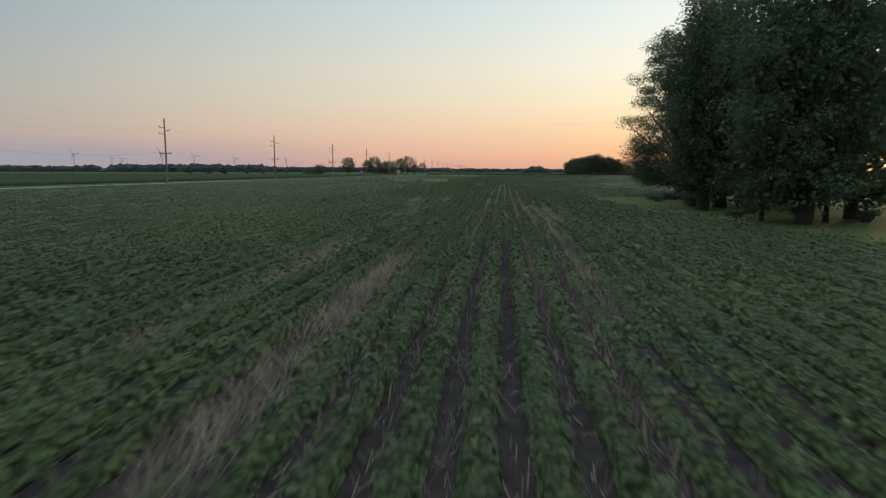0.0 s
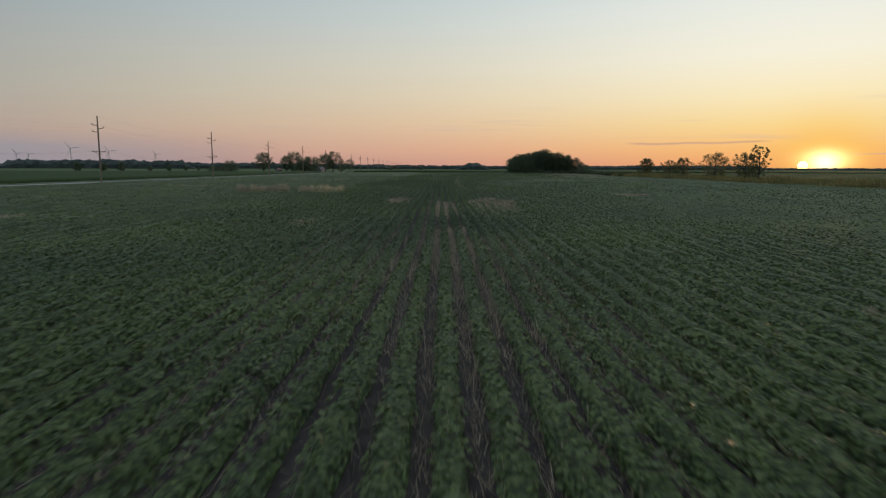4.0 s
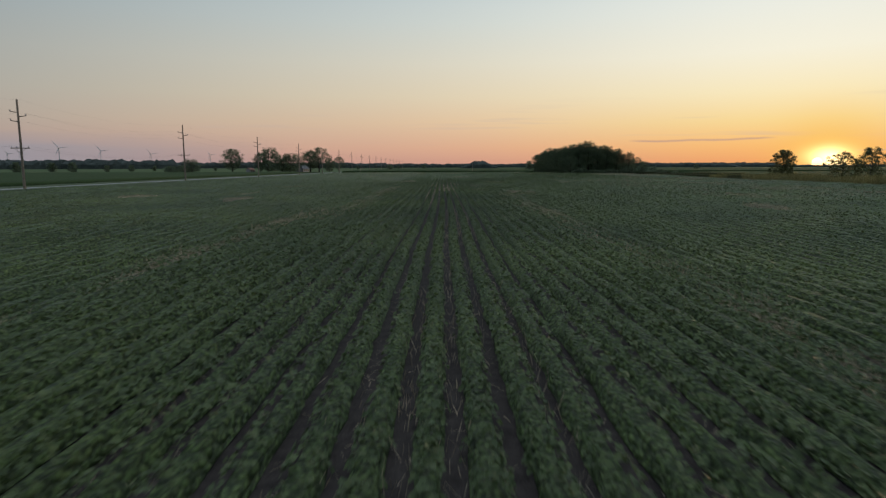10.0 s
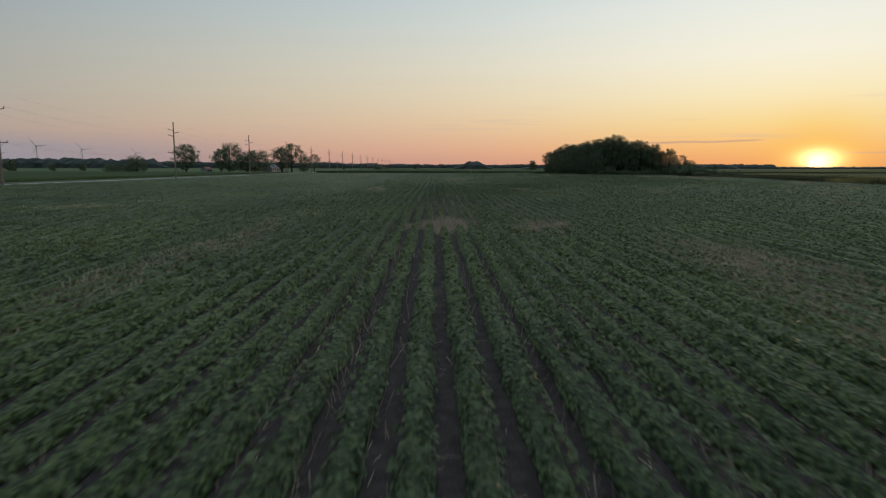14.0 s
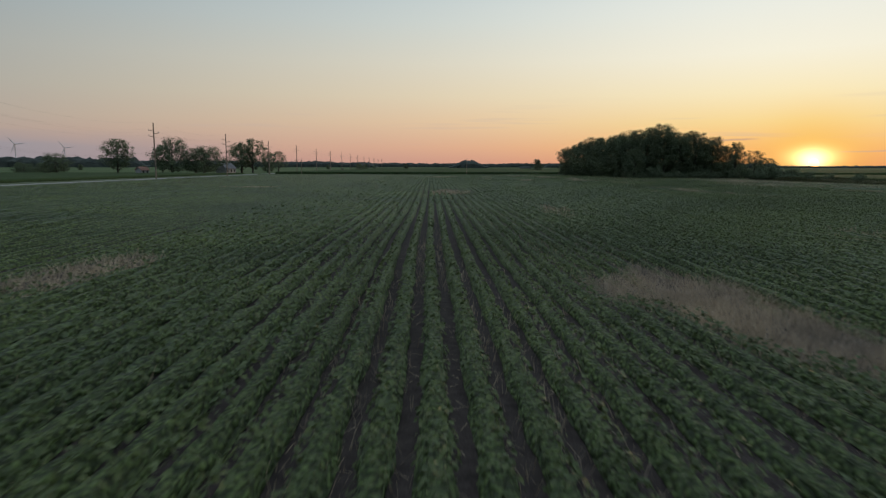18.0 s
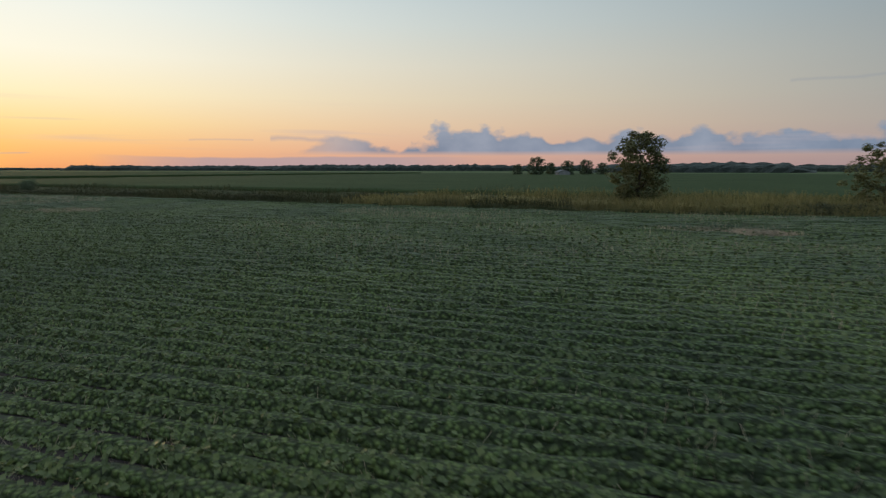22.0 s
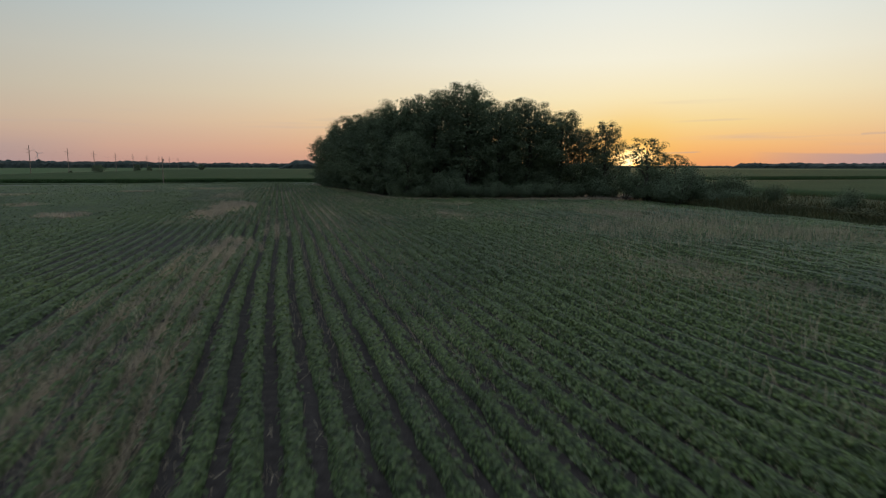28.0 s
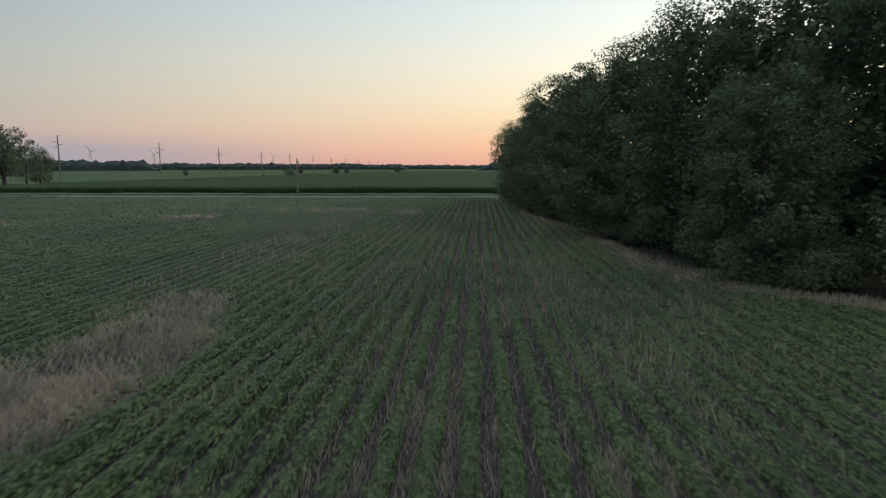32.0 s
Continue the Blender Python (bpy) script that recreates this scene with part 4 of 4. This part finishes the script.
put(tree("lawn_tree", 11.4, 3.0, 18, 5200, 0.16, 0.18, core=16, clumps=80, trunk_r=0.13, label=LS, group="lawn trees"), 16.2, 43.0)
put(tree("lawn_tree", 17.5, 4.7, 19, 26000, 0.15, 0.1, core=26, clumps=170, trunk_r=0.3, label=LB, group="lawn trees"), 20.3, 67.0)
put(tree("lawn_tree", 5.2, 1.8, 29, 2600, 0.12, 0.1, core=3, clumps=40, trunk_r=0.06, label=LS, group="lawn trees"), 20.8, 76.6)
for x, y, s in ((12.4, 68.5, 0.8), (16.5, 66, 1.0), (18.5, 62, 1.0), (17.2, 48, 1.1), (13.4, 59.5, 1.0), (15.6, 54.5, 1.0), (18.2, 53.5, 1.1), (12.2, 46.2, 0.7), (18.6, 43.2, 0.8), (14.8, 50.5, 1.0)):
    put(shrub("hedge_bush", 1.1 * s, 1.4 * s, int(x * 7), 900, 0.14, M_LEAF, "low dark bush under the tall trees"), x, y)

# trees along the ditch
LR = "small rounded tree on the weedy ditch bank"
put(tree("ditch_tree", 8.4, 3.5, 21, 7500, 0.26, 0.08, M_LEAF2, core=8, clumps=90, label="dense rounded green tree on the weedy ditch bank", group="ditch trees"), 90.4, 350, 0.3, 0, 1.0)
put(tree("ditch_tree", 7.9, 4.6, 22, 5600, 0.22, 0.1, M_LEAF2, core=9, clumps=70, label=LR, group="ditch trees", open_=0.25), 95.6, 320.8, 0.3, 0, 1.05)
put(tree("ditch_tree", 7.2, 4.2, 23, 4600, 0.22, 0.1, M_LEAF2, core=9, clumps=60, label=LR, group="ditch trees", open_=0.3), 91.9, 325.8, 0.3, 0, 1.0)
put(tree("ditch_tree", 8.8, 5.5, 24, 6500, 0.22, 0.1, M_LEAF2, core=9, clumps=90, label=LR, group="ditch trees", open_=0.2), 98, 296.5, 0.3, 0, 1.08)
put(tree("ditch_tree", 8.2, 4.0, 25, 4200, 0.22, 0.12, M_LEAF2, core=9, clumps=70, label=LR, group="ditch trees", open_=0.25), 94.5, 267, 0.3, 0, 1.1)
put(tree("ditch_tree", 7.6, 2.2, 26, 1800, 0.28, 0.14, M_LEAF2, clumps=30, label=LR, group="ditch trees", open_=0.25), 94.5, 262, 0.3, 0, 1.1)
put(tree("ditch_tree", 10.0, 3.3, 27, 4200, 0.22, 0.1, M_LEAF2, core=3, clumps=60, label="half-bare tree with a thin spreading top", group="ditch trees", open_=0.3), 88.2, 246.5, 0.3, 0, 1.05)

# clumps of tall growth along the ditch
wc = [shrub("weed_clump", 1.3, 1.7, 95, 1500, 0.12, M_DITCH, "clump of tall yellow-green weeds on the ditch bank", "weed clumps"),
      shrub("weed_clump", 1.1, 1.8, 96, 1500, 0.12, M_WEED, "clump of dark rank weeds on the ditch bank", "weed clumps")]
for i in range(64):
    y = 236 + i * 3.85 + 2.2 * float(vnoise(i * 1.9, 0.5, 11))
    big = float(vnoise(i * 0.45, 3.5, 13))
    x = 83.4 + float(drift(y)) + 2.6 * float(vnoise(i * 2.7, 7.5, 12))
    which = 0 if y < 378 and float(vnoise(i * 0.6, 1.5, 14)) > 0.42 else 1
    k_ = 0.55 + 0.75 * big
    m_ = pose(x, y, 0.05, 0, 0, i * 61) @ Matrix.Diagonal((k_ * 1.5, k_ * 1.7, k_, 1))
    if i < 2:
        wc[i].matrix_basis = m_
    else:
        copy_thing(wc[which], Matrix.Identity(4)).matrix_basis = m_

# the copse
protos = [tree("copse_tree", 15, 4.6, 41, 26000, 0.13, 0.03, core=48, clumps=96, label="tall dark leafy tree in the copse", group="copse trees"),
          tree("copse_tree", 15, 4.4, 42, 25000, 0.13, 0.04, core=48, clumps=90, label="tall dark leafy tree in the copse", group="copse trees", open_=0.1),
          tree("copse_tree", 15, 5.0, 43, 26000, 0.13, 0.02, core=48, clumps=96, label="tall dark leafy tree in the copse", group="copse trees")]
inner = tree("copse_tree", 15, 4.8, 45, 4200, 0.24, 0.06, core=30, clumps=90, label="tall dark leafy tree inside the copse", group="copse trees")
# x, y, height: the edge trees from the west round to the east end, then those inside
COPSE = [(54.9, 577, 12), (55.6, 567, 13), (56.4, 556, 14), (57.6, 545, 15.2), (58.6, 535, 14.6), (60.0, 525.5, 15.2), (62.6, 517, 15.8), (67, 512.5, 17), (72, 510.5, 18), (76.6, 509.5, 15.4),
         (81.3, 508.5, 15.6), (86.6, 508, 13.7), (61.5, 507.5, 10)]
INSIDE = [(66, 523, 16.6), (72, 522, 17), (79, 520, 15.5), (86, 519, 13.2), (64, 536, 15), (71, 536, 15.5), (79, 534, 15), (87, 532, 12.6), (62, 551, 15), (70, 551, 15), (80, 550, 13.6), (62, 567, 13.5), (72, 566, 14), (88.5, 516, 11)]
for i, (x, y, hgt) in enumerate(COPSE):
    k_ = hgt / 14.6
    wide = 1.24 * (0.4 + 0.6 * k_) if i < 12 else 0.8
    if i < 3:
        protos[i].matrix_basis = pose(x, y, 0, 0, 0, i * 77) @ Matrix.Diagonal((wide, wide, k_, 1))
    else:
        again(protos[i % 3], x, y, i * 53.0, wide, k_)
for i, (x, y, hgt) in enumerate(INSIDE):
    k_ = hgt / 14.6
    if i == 0:
        inner.matrix_basis = pose(x, y, 0, 0, 0, 20) @ Matrix.Diagonal((1.15, 1.15, k_, 1))
    else:
        again(inner, x, y, i * 53.0, 1.25, k_)
# the looser trees toward the ditch
thin_tree = tree("copse_tree", 12, 4.2, 44, 19000, 0.13, 0.04, core=16, clumps=100, label="smaller tree with a loose crown at the copse end", group="copse trees", open_=0.12)
put(thin_tree, 92.0, 503.6, 0, 0, 1.0)
loose = tree("copse_tree", 9.0, 3.3, 46, 9500, 0.12, 0.05, core=6, clumps=70, label="small tree with a loose crown at the copse end", group="copse trees", open_=0.1)
loose.matrix_basis = pose(93.4, 494.4, 0, 0, 0, 130) @ Matrix.Diagonal((1.25, 1.25, 1.02, 1))
again(loose, 97.0, 492.8, 40, 1.1, 0.76)
again(thin_tree, 89.6, 506.0, 200, 0.85, 0.92)
again(thin_tree, 98.5, 502.0, 250, 0.6, 0.55)
again(thin_tree, 97.0, 513.0, 70, 0.8, 0.7)
sp = shrub("copse_bush", 2.6, 2.3, 51, 3600, 0.12, M_LEAF, "dark bushy undergrowth at the copse edge", "copse bushes")
spots = [(float(np.interp(582 - k * 2.9, [511.5, 529, 546.5, 588], [60.6, 59.4, 56.9, 55.1])) + (k % 3) * 0.7, 582 - k * 2.9) for k in range(25)]
spots += [(62.5 + k * 1.9, 504.6 - k * 0.16 + (k % 2) * 1.4) for k in range(17)]
spots += [(95.5, 500), (98.5, 496), (92.5, 489), (95.6, 487), (91, 483.5), (94.5, 481), (98, 490), (99.5, 478), (98, 466), (100, 457)]
tall_ = len(spots)
spots += [(90.5, 500.5), (93, 499), (95.8, 497), (92.2, 492), (95, 490.5), (97.5, 488), (94.2, 486), (97.2, 483.5), (94.6, 479.5), (98.5, 480.5)]
for i, (x, y) in enumerate(spots):
    k_ = 0.6 + 0.8 * float(vnoise(i * 1.7, 0.5, 3)) + (0.25 if i >= tall_ else 0)
    if i == 0:
        put(sp, x, y, 0, 0, k_)
    else:
        again(sp, x, y, i * 71.0, k_ * 1.2, k_ * (0.75 + 0.9 * float(vnoise(i * 2.3, 1.5, 8))))

# farmstead by the road
FL = "broad dark tree with a ragged crown beside the farmhouse"
ft = tree("farm_tree", 18, 8.6, 61, 3600, 0.55, 0.22, core=10, clumps=90, trunk_r=0.42, label=FL, group="farm trees")
put(ft, -162.6, 625.6, 0, 0, 0.991)
ft2 = tree("farm_tree", 18, 9.6, 62, 3600, 0.55, 0.1, core=14, clumps=80, trunk_r=0.4, label=FL, group="farm trees", lean=0.05)
put(ft2, -137.8, 631.3, 0, 0, 1.029)
ft3 = tree("farm_tree", 18, 9.8, 63, 3000, 0.5, 0.3, core=8, clumps=60, trunk_r=0.4, label=FL, group="farm trees", open_=0.15)
put(ft3, -108.4, 673.4, 0, 40, 1.137)
for proto, x, y, s, sz in ((ft2, -123.5, 638.0, 1.19, 0.80), (ft2, -131.2, 645.6, 0.95, 0.76), (ft, -116.8, 679.7, 1.16, 0.97), (ft3, -89.9, 659.7, 0.61, 0.70), (ft2, -102.0, 681.8, 0.53, 0.70), (ft, -145.5, 638.0, 0.67, 0.86), (ft2, -190.3, 619.9, 0.81, 0.57), (ft2, -197.9, 623.7, 0.67, 0.31), (ft2, -205.5, 618.9, 0.67, 0.29), (ft2, -66.2, 848.2, 0.44, 0.35), (ft2, -79.9, 839.7, 0.17, 0.14)):
    again(proto, x, y, x * 3, s, sz)


def house(name, x, y, rz, w, d, h, roof, wall, roofm, label):
    base = tagged(new(name), label, "house")
    a = Acc()
    a.box(0, 0, h / 2, w, d, h)
    a.make("wall", wall, base)
    e = 0.4
    V = [(-w / 2 - e, -d / 2 - e, h - .1), (w / 2 + e, -d / 2 - e, h - .1), (w / 2 + e, 0, h + roof), (-w / 2 - e, 0, h + roof), (-w / 2 - e, d / 2 + e, h - .1), (w / 2 + e, d / 2 + e, h - .1)]
    V += [(p[0], p[1], p[2] + 0.18) for p in V]
    mk("roof", V, [[6, 7, 8, 9], [9, 8, 11, 10], [0, 3, 2, 1], [3, 4, 5, 2], [0, 1, 7, 6], [4, 10, 11, 5], [0, 6, 9, 3], [3, 9, 10, 4], [1, 2, 8, 7], [2, 5, 11, 8]], roofm, base)
    for s in (-1, 1):
        mk("gable", [(s * w / 2, -d / 2, h), (s * w / 2, d / 2, h), (s * w / 2, 0, h + roof - .05), (s * (w / 2 - .1), 0, h + roof - .05)], [[0, 1, 2, 3]], wall, base)
    for k in range(max(2, int(w / 3))):
        xx = -w / 2 + (k + .5) * w / max(2, int(w / 3))
        for s in (-1, 1):
            Acc().box(xx, s * (d / 2 + .02), h * .55, 0.9, .05, 1.3).make("window", M_GLASS, base)
    base.matrix_basis = pose(x, y, 0, 0, 0, rz)
    return base


house("farmhouse", -117.8, 654.4, 75, 9.5, 6.5, 2.5, 3.0, M_WHITE, M_ROOF, "white farmhouse with grey roof among trees")
house("farm_shed", -147.4, 618.9, 70, 5.0, 3.6, 1.8, 1.6, M_WHITE, M_REDROOF, "small white shed with a rusty brown roof")


# ---- poles and wires ----
def power_pole(H=15.6):
    base = tagged(new("power_pole"), "tall weathered wooden power pole beside the gravel road", "power pole", "power poles")
    Acc().tube([(0, 0, -0.3), (0, 0, H * 0.5), (0, 0, H)], [0.24, 0.19, 0.14], 10).make("shaft", M_POLE, base, True)
    for z, s in ((H - 2.15, -1), (H - 2.9, 1), (H - 3.7, -1)):
        arm = Acc().tube([(0, 0, z - 0.1), (s * 1.35, 0, z + 0.12)], [0.09, 0.06], 6).make("arm", M_POLE, base, True)
        Acc().tube([(s * 1.33, 0, z + 0.1), (s * 1.33, 0, z + 0.2), (s * 1.33, 0, z + 0.45)], [0.07, 0.12, 0.05], 7).make("insulator", M_PORC, arm, True)
    arm = Acc().box(0, -0.2, H - 8.3, 3.3, 0.12, 0.14).make("crossarm", M_POLE, base)
    for xx in (-1.5, -0.6, 1.5):
        Acc().tube([(xx, -0.2, H - 8.25), (xx, -0.2, H - 8.1), (xx, -0.2, H - 7.95)], [0.05, 0.07, 0.03], 6).make("insulator", M_PORC, arm, True)
    for s in (-1, 1):
        Acc().tube([(s * 1.0, -0.2, H - 8.3), (0, -0.2, H - 9.2)], [0.03, 0.03], 4).make("brace", M_POLE, base)
    return base


POLES = [(-86, -50), (-85.5, 16), (-85, 81), (-84.5, 146), (-83.9, 215.4), (-81, 279.5), (-79.8, 344), (-79.8, 412.5), (-80, 481.6), (-80, 541), (-80, 601), (-80, 661), (-80, 721), (-80, 778), (-80, 838), (-80, 893), (-80, 952), (-80, 1012), (-80, 1072), (-80, 1135), (-80, 1200), (-80, 1265)]
pp = power_pole()
put(pp, *POLES[0])
for x, y in POLES[1:]:
    copy_thing(pp, pose(x, y, 0))
for dx, dz in ((-1.33, -1.7), (1.33, -2.45), (-1.33, -3.25), (-1.5, -7.95), (-0.6, -7.95), (1.5, -7.95), (0, 0.0)):
    for (ax, ay), (bx, by) in zip(POLES[:-1], POLES[1:]):
        pts = []
        for k in range(9):
            q = k / 8
            pts.append((ax + (bx - ax) * q + dx, ay + (by - ay) * q - (0.2 if dz < -7 else 0), 15.6 + dz - 1.6 * 4 * q * (1 - q)))
        tagged(Acc().tube(pts, [0.006] * 9, 4).make("power_line", M_WIRE), "thin sagging power line strung between two poles", "cable", "power lines")


def small_pole(x, y, H=7.2):
    base = tagged(new("lane_pole"), "short grey wooden pole beside the field lane", "utility pole", "lane poles")
    Acc().tube([(0, 0, -0.2), (0, 0, H)], [0.15, 0.1], 8).make("shaft", M_POLE, base, True)
    Acc().tube([(0, 0, H), (0, 0, H + 0.15), (0, 0, H + 0.3)], [0.05, 0.07, 0.03], 6).make("insulator", M_PORC, base, True)
    Acc().tube([(0.05, 0, H - 1.1), (0.3, 0, H - 1.0), (0.3, 0, H - 0.4)], [0.04, 0.14, 0.14], 7).make("transformer", M_PORC, base, True)
    return put(base, x, y)


small_pole(12.6, 598.6)
small_pole(-66, 606)

# ---- distance ----
def turbine():
    base = tagged(new("wind_turbine"), "far white wind turbine with three blades", "wind turbine", "wind turbines")
    Acc().tube([(0, 0, 0), (0, 0, 88)], [2.2, 1.3], 10).make("tower", M_TURB, base, True)
    Acc().box(0, 1.5, 89.5, 4, 10, 4).make("nacelle", M_TURB, base)
    hub = Acc().tube([(0, -3.5, 89.5), (0, -5, 89.5), (0, -6.5, 89.5)], [1.8, 1.8, 0.6], 8).make("hub", M_TURB, base, True)
    for k in range(3):
        w = radians(90 + 37 + k * 120)
        d = (math.cos(w), math.sin(w))
        Acc().tube([(d[0], -5, 89.5 + d[1]), (9 * d[0], -5, 89.5 + 9 * d[1]), (42 * d[0], -5, 89.5 + 42 * d[1])], [0.8, 1.5, 0.25], 5).make("blade", M_TURB, hub, True)
    return base


wt = turbine()
for i, (azd, dist, rz) in enumerate(((-31.5, 2700, 20), (-28.7, 3100, 30), (-25.1, 3700, 10), (-34.9, 3900, 25), (-34.1, 4100, 15), (-20.5, 3900, 0), (-38, 3000, 10), (-16.5, 4300, 20))):
    x, y = -5 + dist * math.sin(radians(azd)), 138 + dist * math.cos(radians(azd))
    if i == 0:
        put(wt, x, y, 0, rz, 0.85)
    else:
        again(wt, x, y, rz, 0.85)


def far_wood(name, az0, az1, dist, hgt, seed, cx=0, cy=300, label="distant dark line of woodland on the horizon"):
    """A long wood: several rows of rounded crowns grown together."""
    az = np.radians(np.arange(az0, az1, 9.0 / dist * 57.3))
    r = np.random.default_rng(seed)
    a = Acc()
    for k in range(3):
        rad = dist + k * 22
        px, py = cx + rad * np.sin(az), cy + rad * np.cos(az)
        s = np.arange(len(az))
        end = np.clip(np.minimum(s, len(az) - 1 - s) / 4.0, 0.25, 1)
        top = hgt * end * (0.62 + 0.3 * vnoise(s * 0.13, s * 0 + seed + k, 3) + 0.22 * vnoise(s * 0.9, s * 0 + seed + k * 7, 5))
        prof = [(-9, 0), (-9, 0.55), (-5, 0.85), (0, 1.0), (6, 0.85), (9, 0)]
        rows = []
        for off, q in prof:
            j = r.normal(0, 1.2, len(az))
            z = top * q * (1 + r.normal(0, 0.07, len(az))) if q else np.full(len(az), -0.1)
            rows.append(np.stack([px + np.sin(az) * (off + j), py + np.cos(az) * (off + j), z], 1))
        V = np.concatenate(rows)
        n = len(az)
        i = np.arange(n * len(prof)).reshape(len(prof), n)
        a.add(V, np.stack([i[:-1, :-1], i[:-1, 1:], i[1:, 1:], i[1:, :-1]], -1).reshape(-1, 4))
    return tagged(a.make(name, M_HAZE_WOOD), label, "woodland", kind="stuff")


far_wood("far_woodland", -40, -24, 1900, 26, 1)
far_wood("far_woodland", -30, -5, 2600, 24, 2)
far_wood("far_woodland", -12, 30, 3300, 22, 3)
far_wood("far_woodland", 1.5, 5.4, 1700, 20, 4)
far_wood("far_woodland", 8.0, 9.2, 1500, 19, 5)
far_wood("far_woodland", 10, 27, 2600, 18, 6)
far_wood("far_woodland", 26, 40, 3400, 11, 16)
far_wood("far_woodland", 39, 62, 2600, 19, 17)
far_wood("far_woodland", 55, 84, 2300, 22, 7)
far_wood("far_woodland", 82, 100, 1100, 16, 8)
far_wood("far_woodland", 98, 150, 1900, 18, 9)
far_wood("far_woodland", -75, -38, 2400, 24, 10)
far_wood("far_woodland", 150, 285, 1500, 18, 11)
bt = tree("far_farm_tree", 15, 6, 71, 1700, 0.8, 0.02, core=6, clumps=60, label="broad dark tree near the distant farm sheds", group="far farm trees")
k = 0
for azd, dist, s in ((119.8, 300, .55), (123.1, 300, .8), (125.3, 310, .9), (126.8, 300, 1.0), (129.3, 320, .7), (132.3, 320, .85), (133.8, 300, .85), (135.1, 310, 1.1), (136.5, 320, 1.1), (137.8, 310, 1.0),
                     (139.3, 330, .95), (141.9, 320, .8), (143.9, 330, .85), (145.8, 340, .6), (147.9, 320, .9), (149.3, 320, .95), (150.9, 320, .9), (152.3, 320, 1.0), (77.7, 520, .6), (79.4, 520, 1.0), (80.7, 540, .7), (82.2, 520, .8), (83.8, 530, .85), (85.2, 540, .7)):
    x, y = 10 + dist * math.sin(radians(azd)), 343 + dist * math.cos(radians(azd))
    if k == 0:
        put(bt, x, y, 0, 0, s)
    else:
        again(bt, x, y, k * 47.0, s * 1.45, s)
    k += 1
# lone trees and bushes along the far hedges
for azd, dist, s in ((-33.9, 620, .62), (-31.3, 620, .42), (-29.3, 640, .45), (-35.3, 640, .6), (-27.2, 700, .4), (-26.0, 700, .35), (-5.3, 800, .45), (-4.6, 800, .35), (-2.0, 900, .5), (8.6, 560, .65), (-8.5, 900, .4), (-38, 600, .6), (24.0, 700, .45), (-22, 720, .3), (-14, 760, .3)):
    again(bt, -6 + dist * math.sin(radians(azd)), 230 + dist * math.cos(radians(azd)), k * 31.0, s * 1.3, s)
    k += 1
for azd, dist, w, rz, rm, lab in ((142.8, 315, 30, -45, M_REDROOF, "long white shed with a rusty red roof"), (81.7, 500, 14, 20, M_ROOF, "low white farm shed by far trees"), (130.3, 330, 14, -30, M_ROOF, "low white farm shed by far trees")):
    x, y = 10 + dist * math.sin(radians(azd)), 343 + dist * math.cos(radians(azd))
    house("far_shed", x, y, rz, w, 9, 2.6, 1.6, M_WHITE, rm, lab)

# the setting sun
bm = bmesh.new()
bmesh.ops.create_uvsphere(bm, u_segments=32, v_segments=16, radius=30)
me = bpy.data.meshes.new("setting_sun")
bm.to_mesh(me)
bm.free()
me.materials.append(M_SUN)
s_ = tagged(new("setting_sun", me), "glowing orange disc of the setting sun", "sun", kind="structure")
s_.matrix_basis = Matrix.Translation(Vector((0, 300, 4)) + SUN_DIR * 4400)
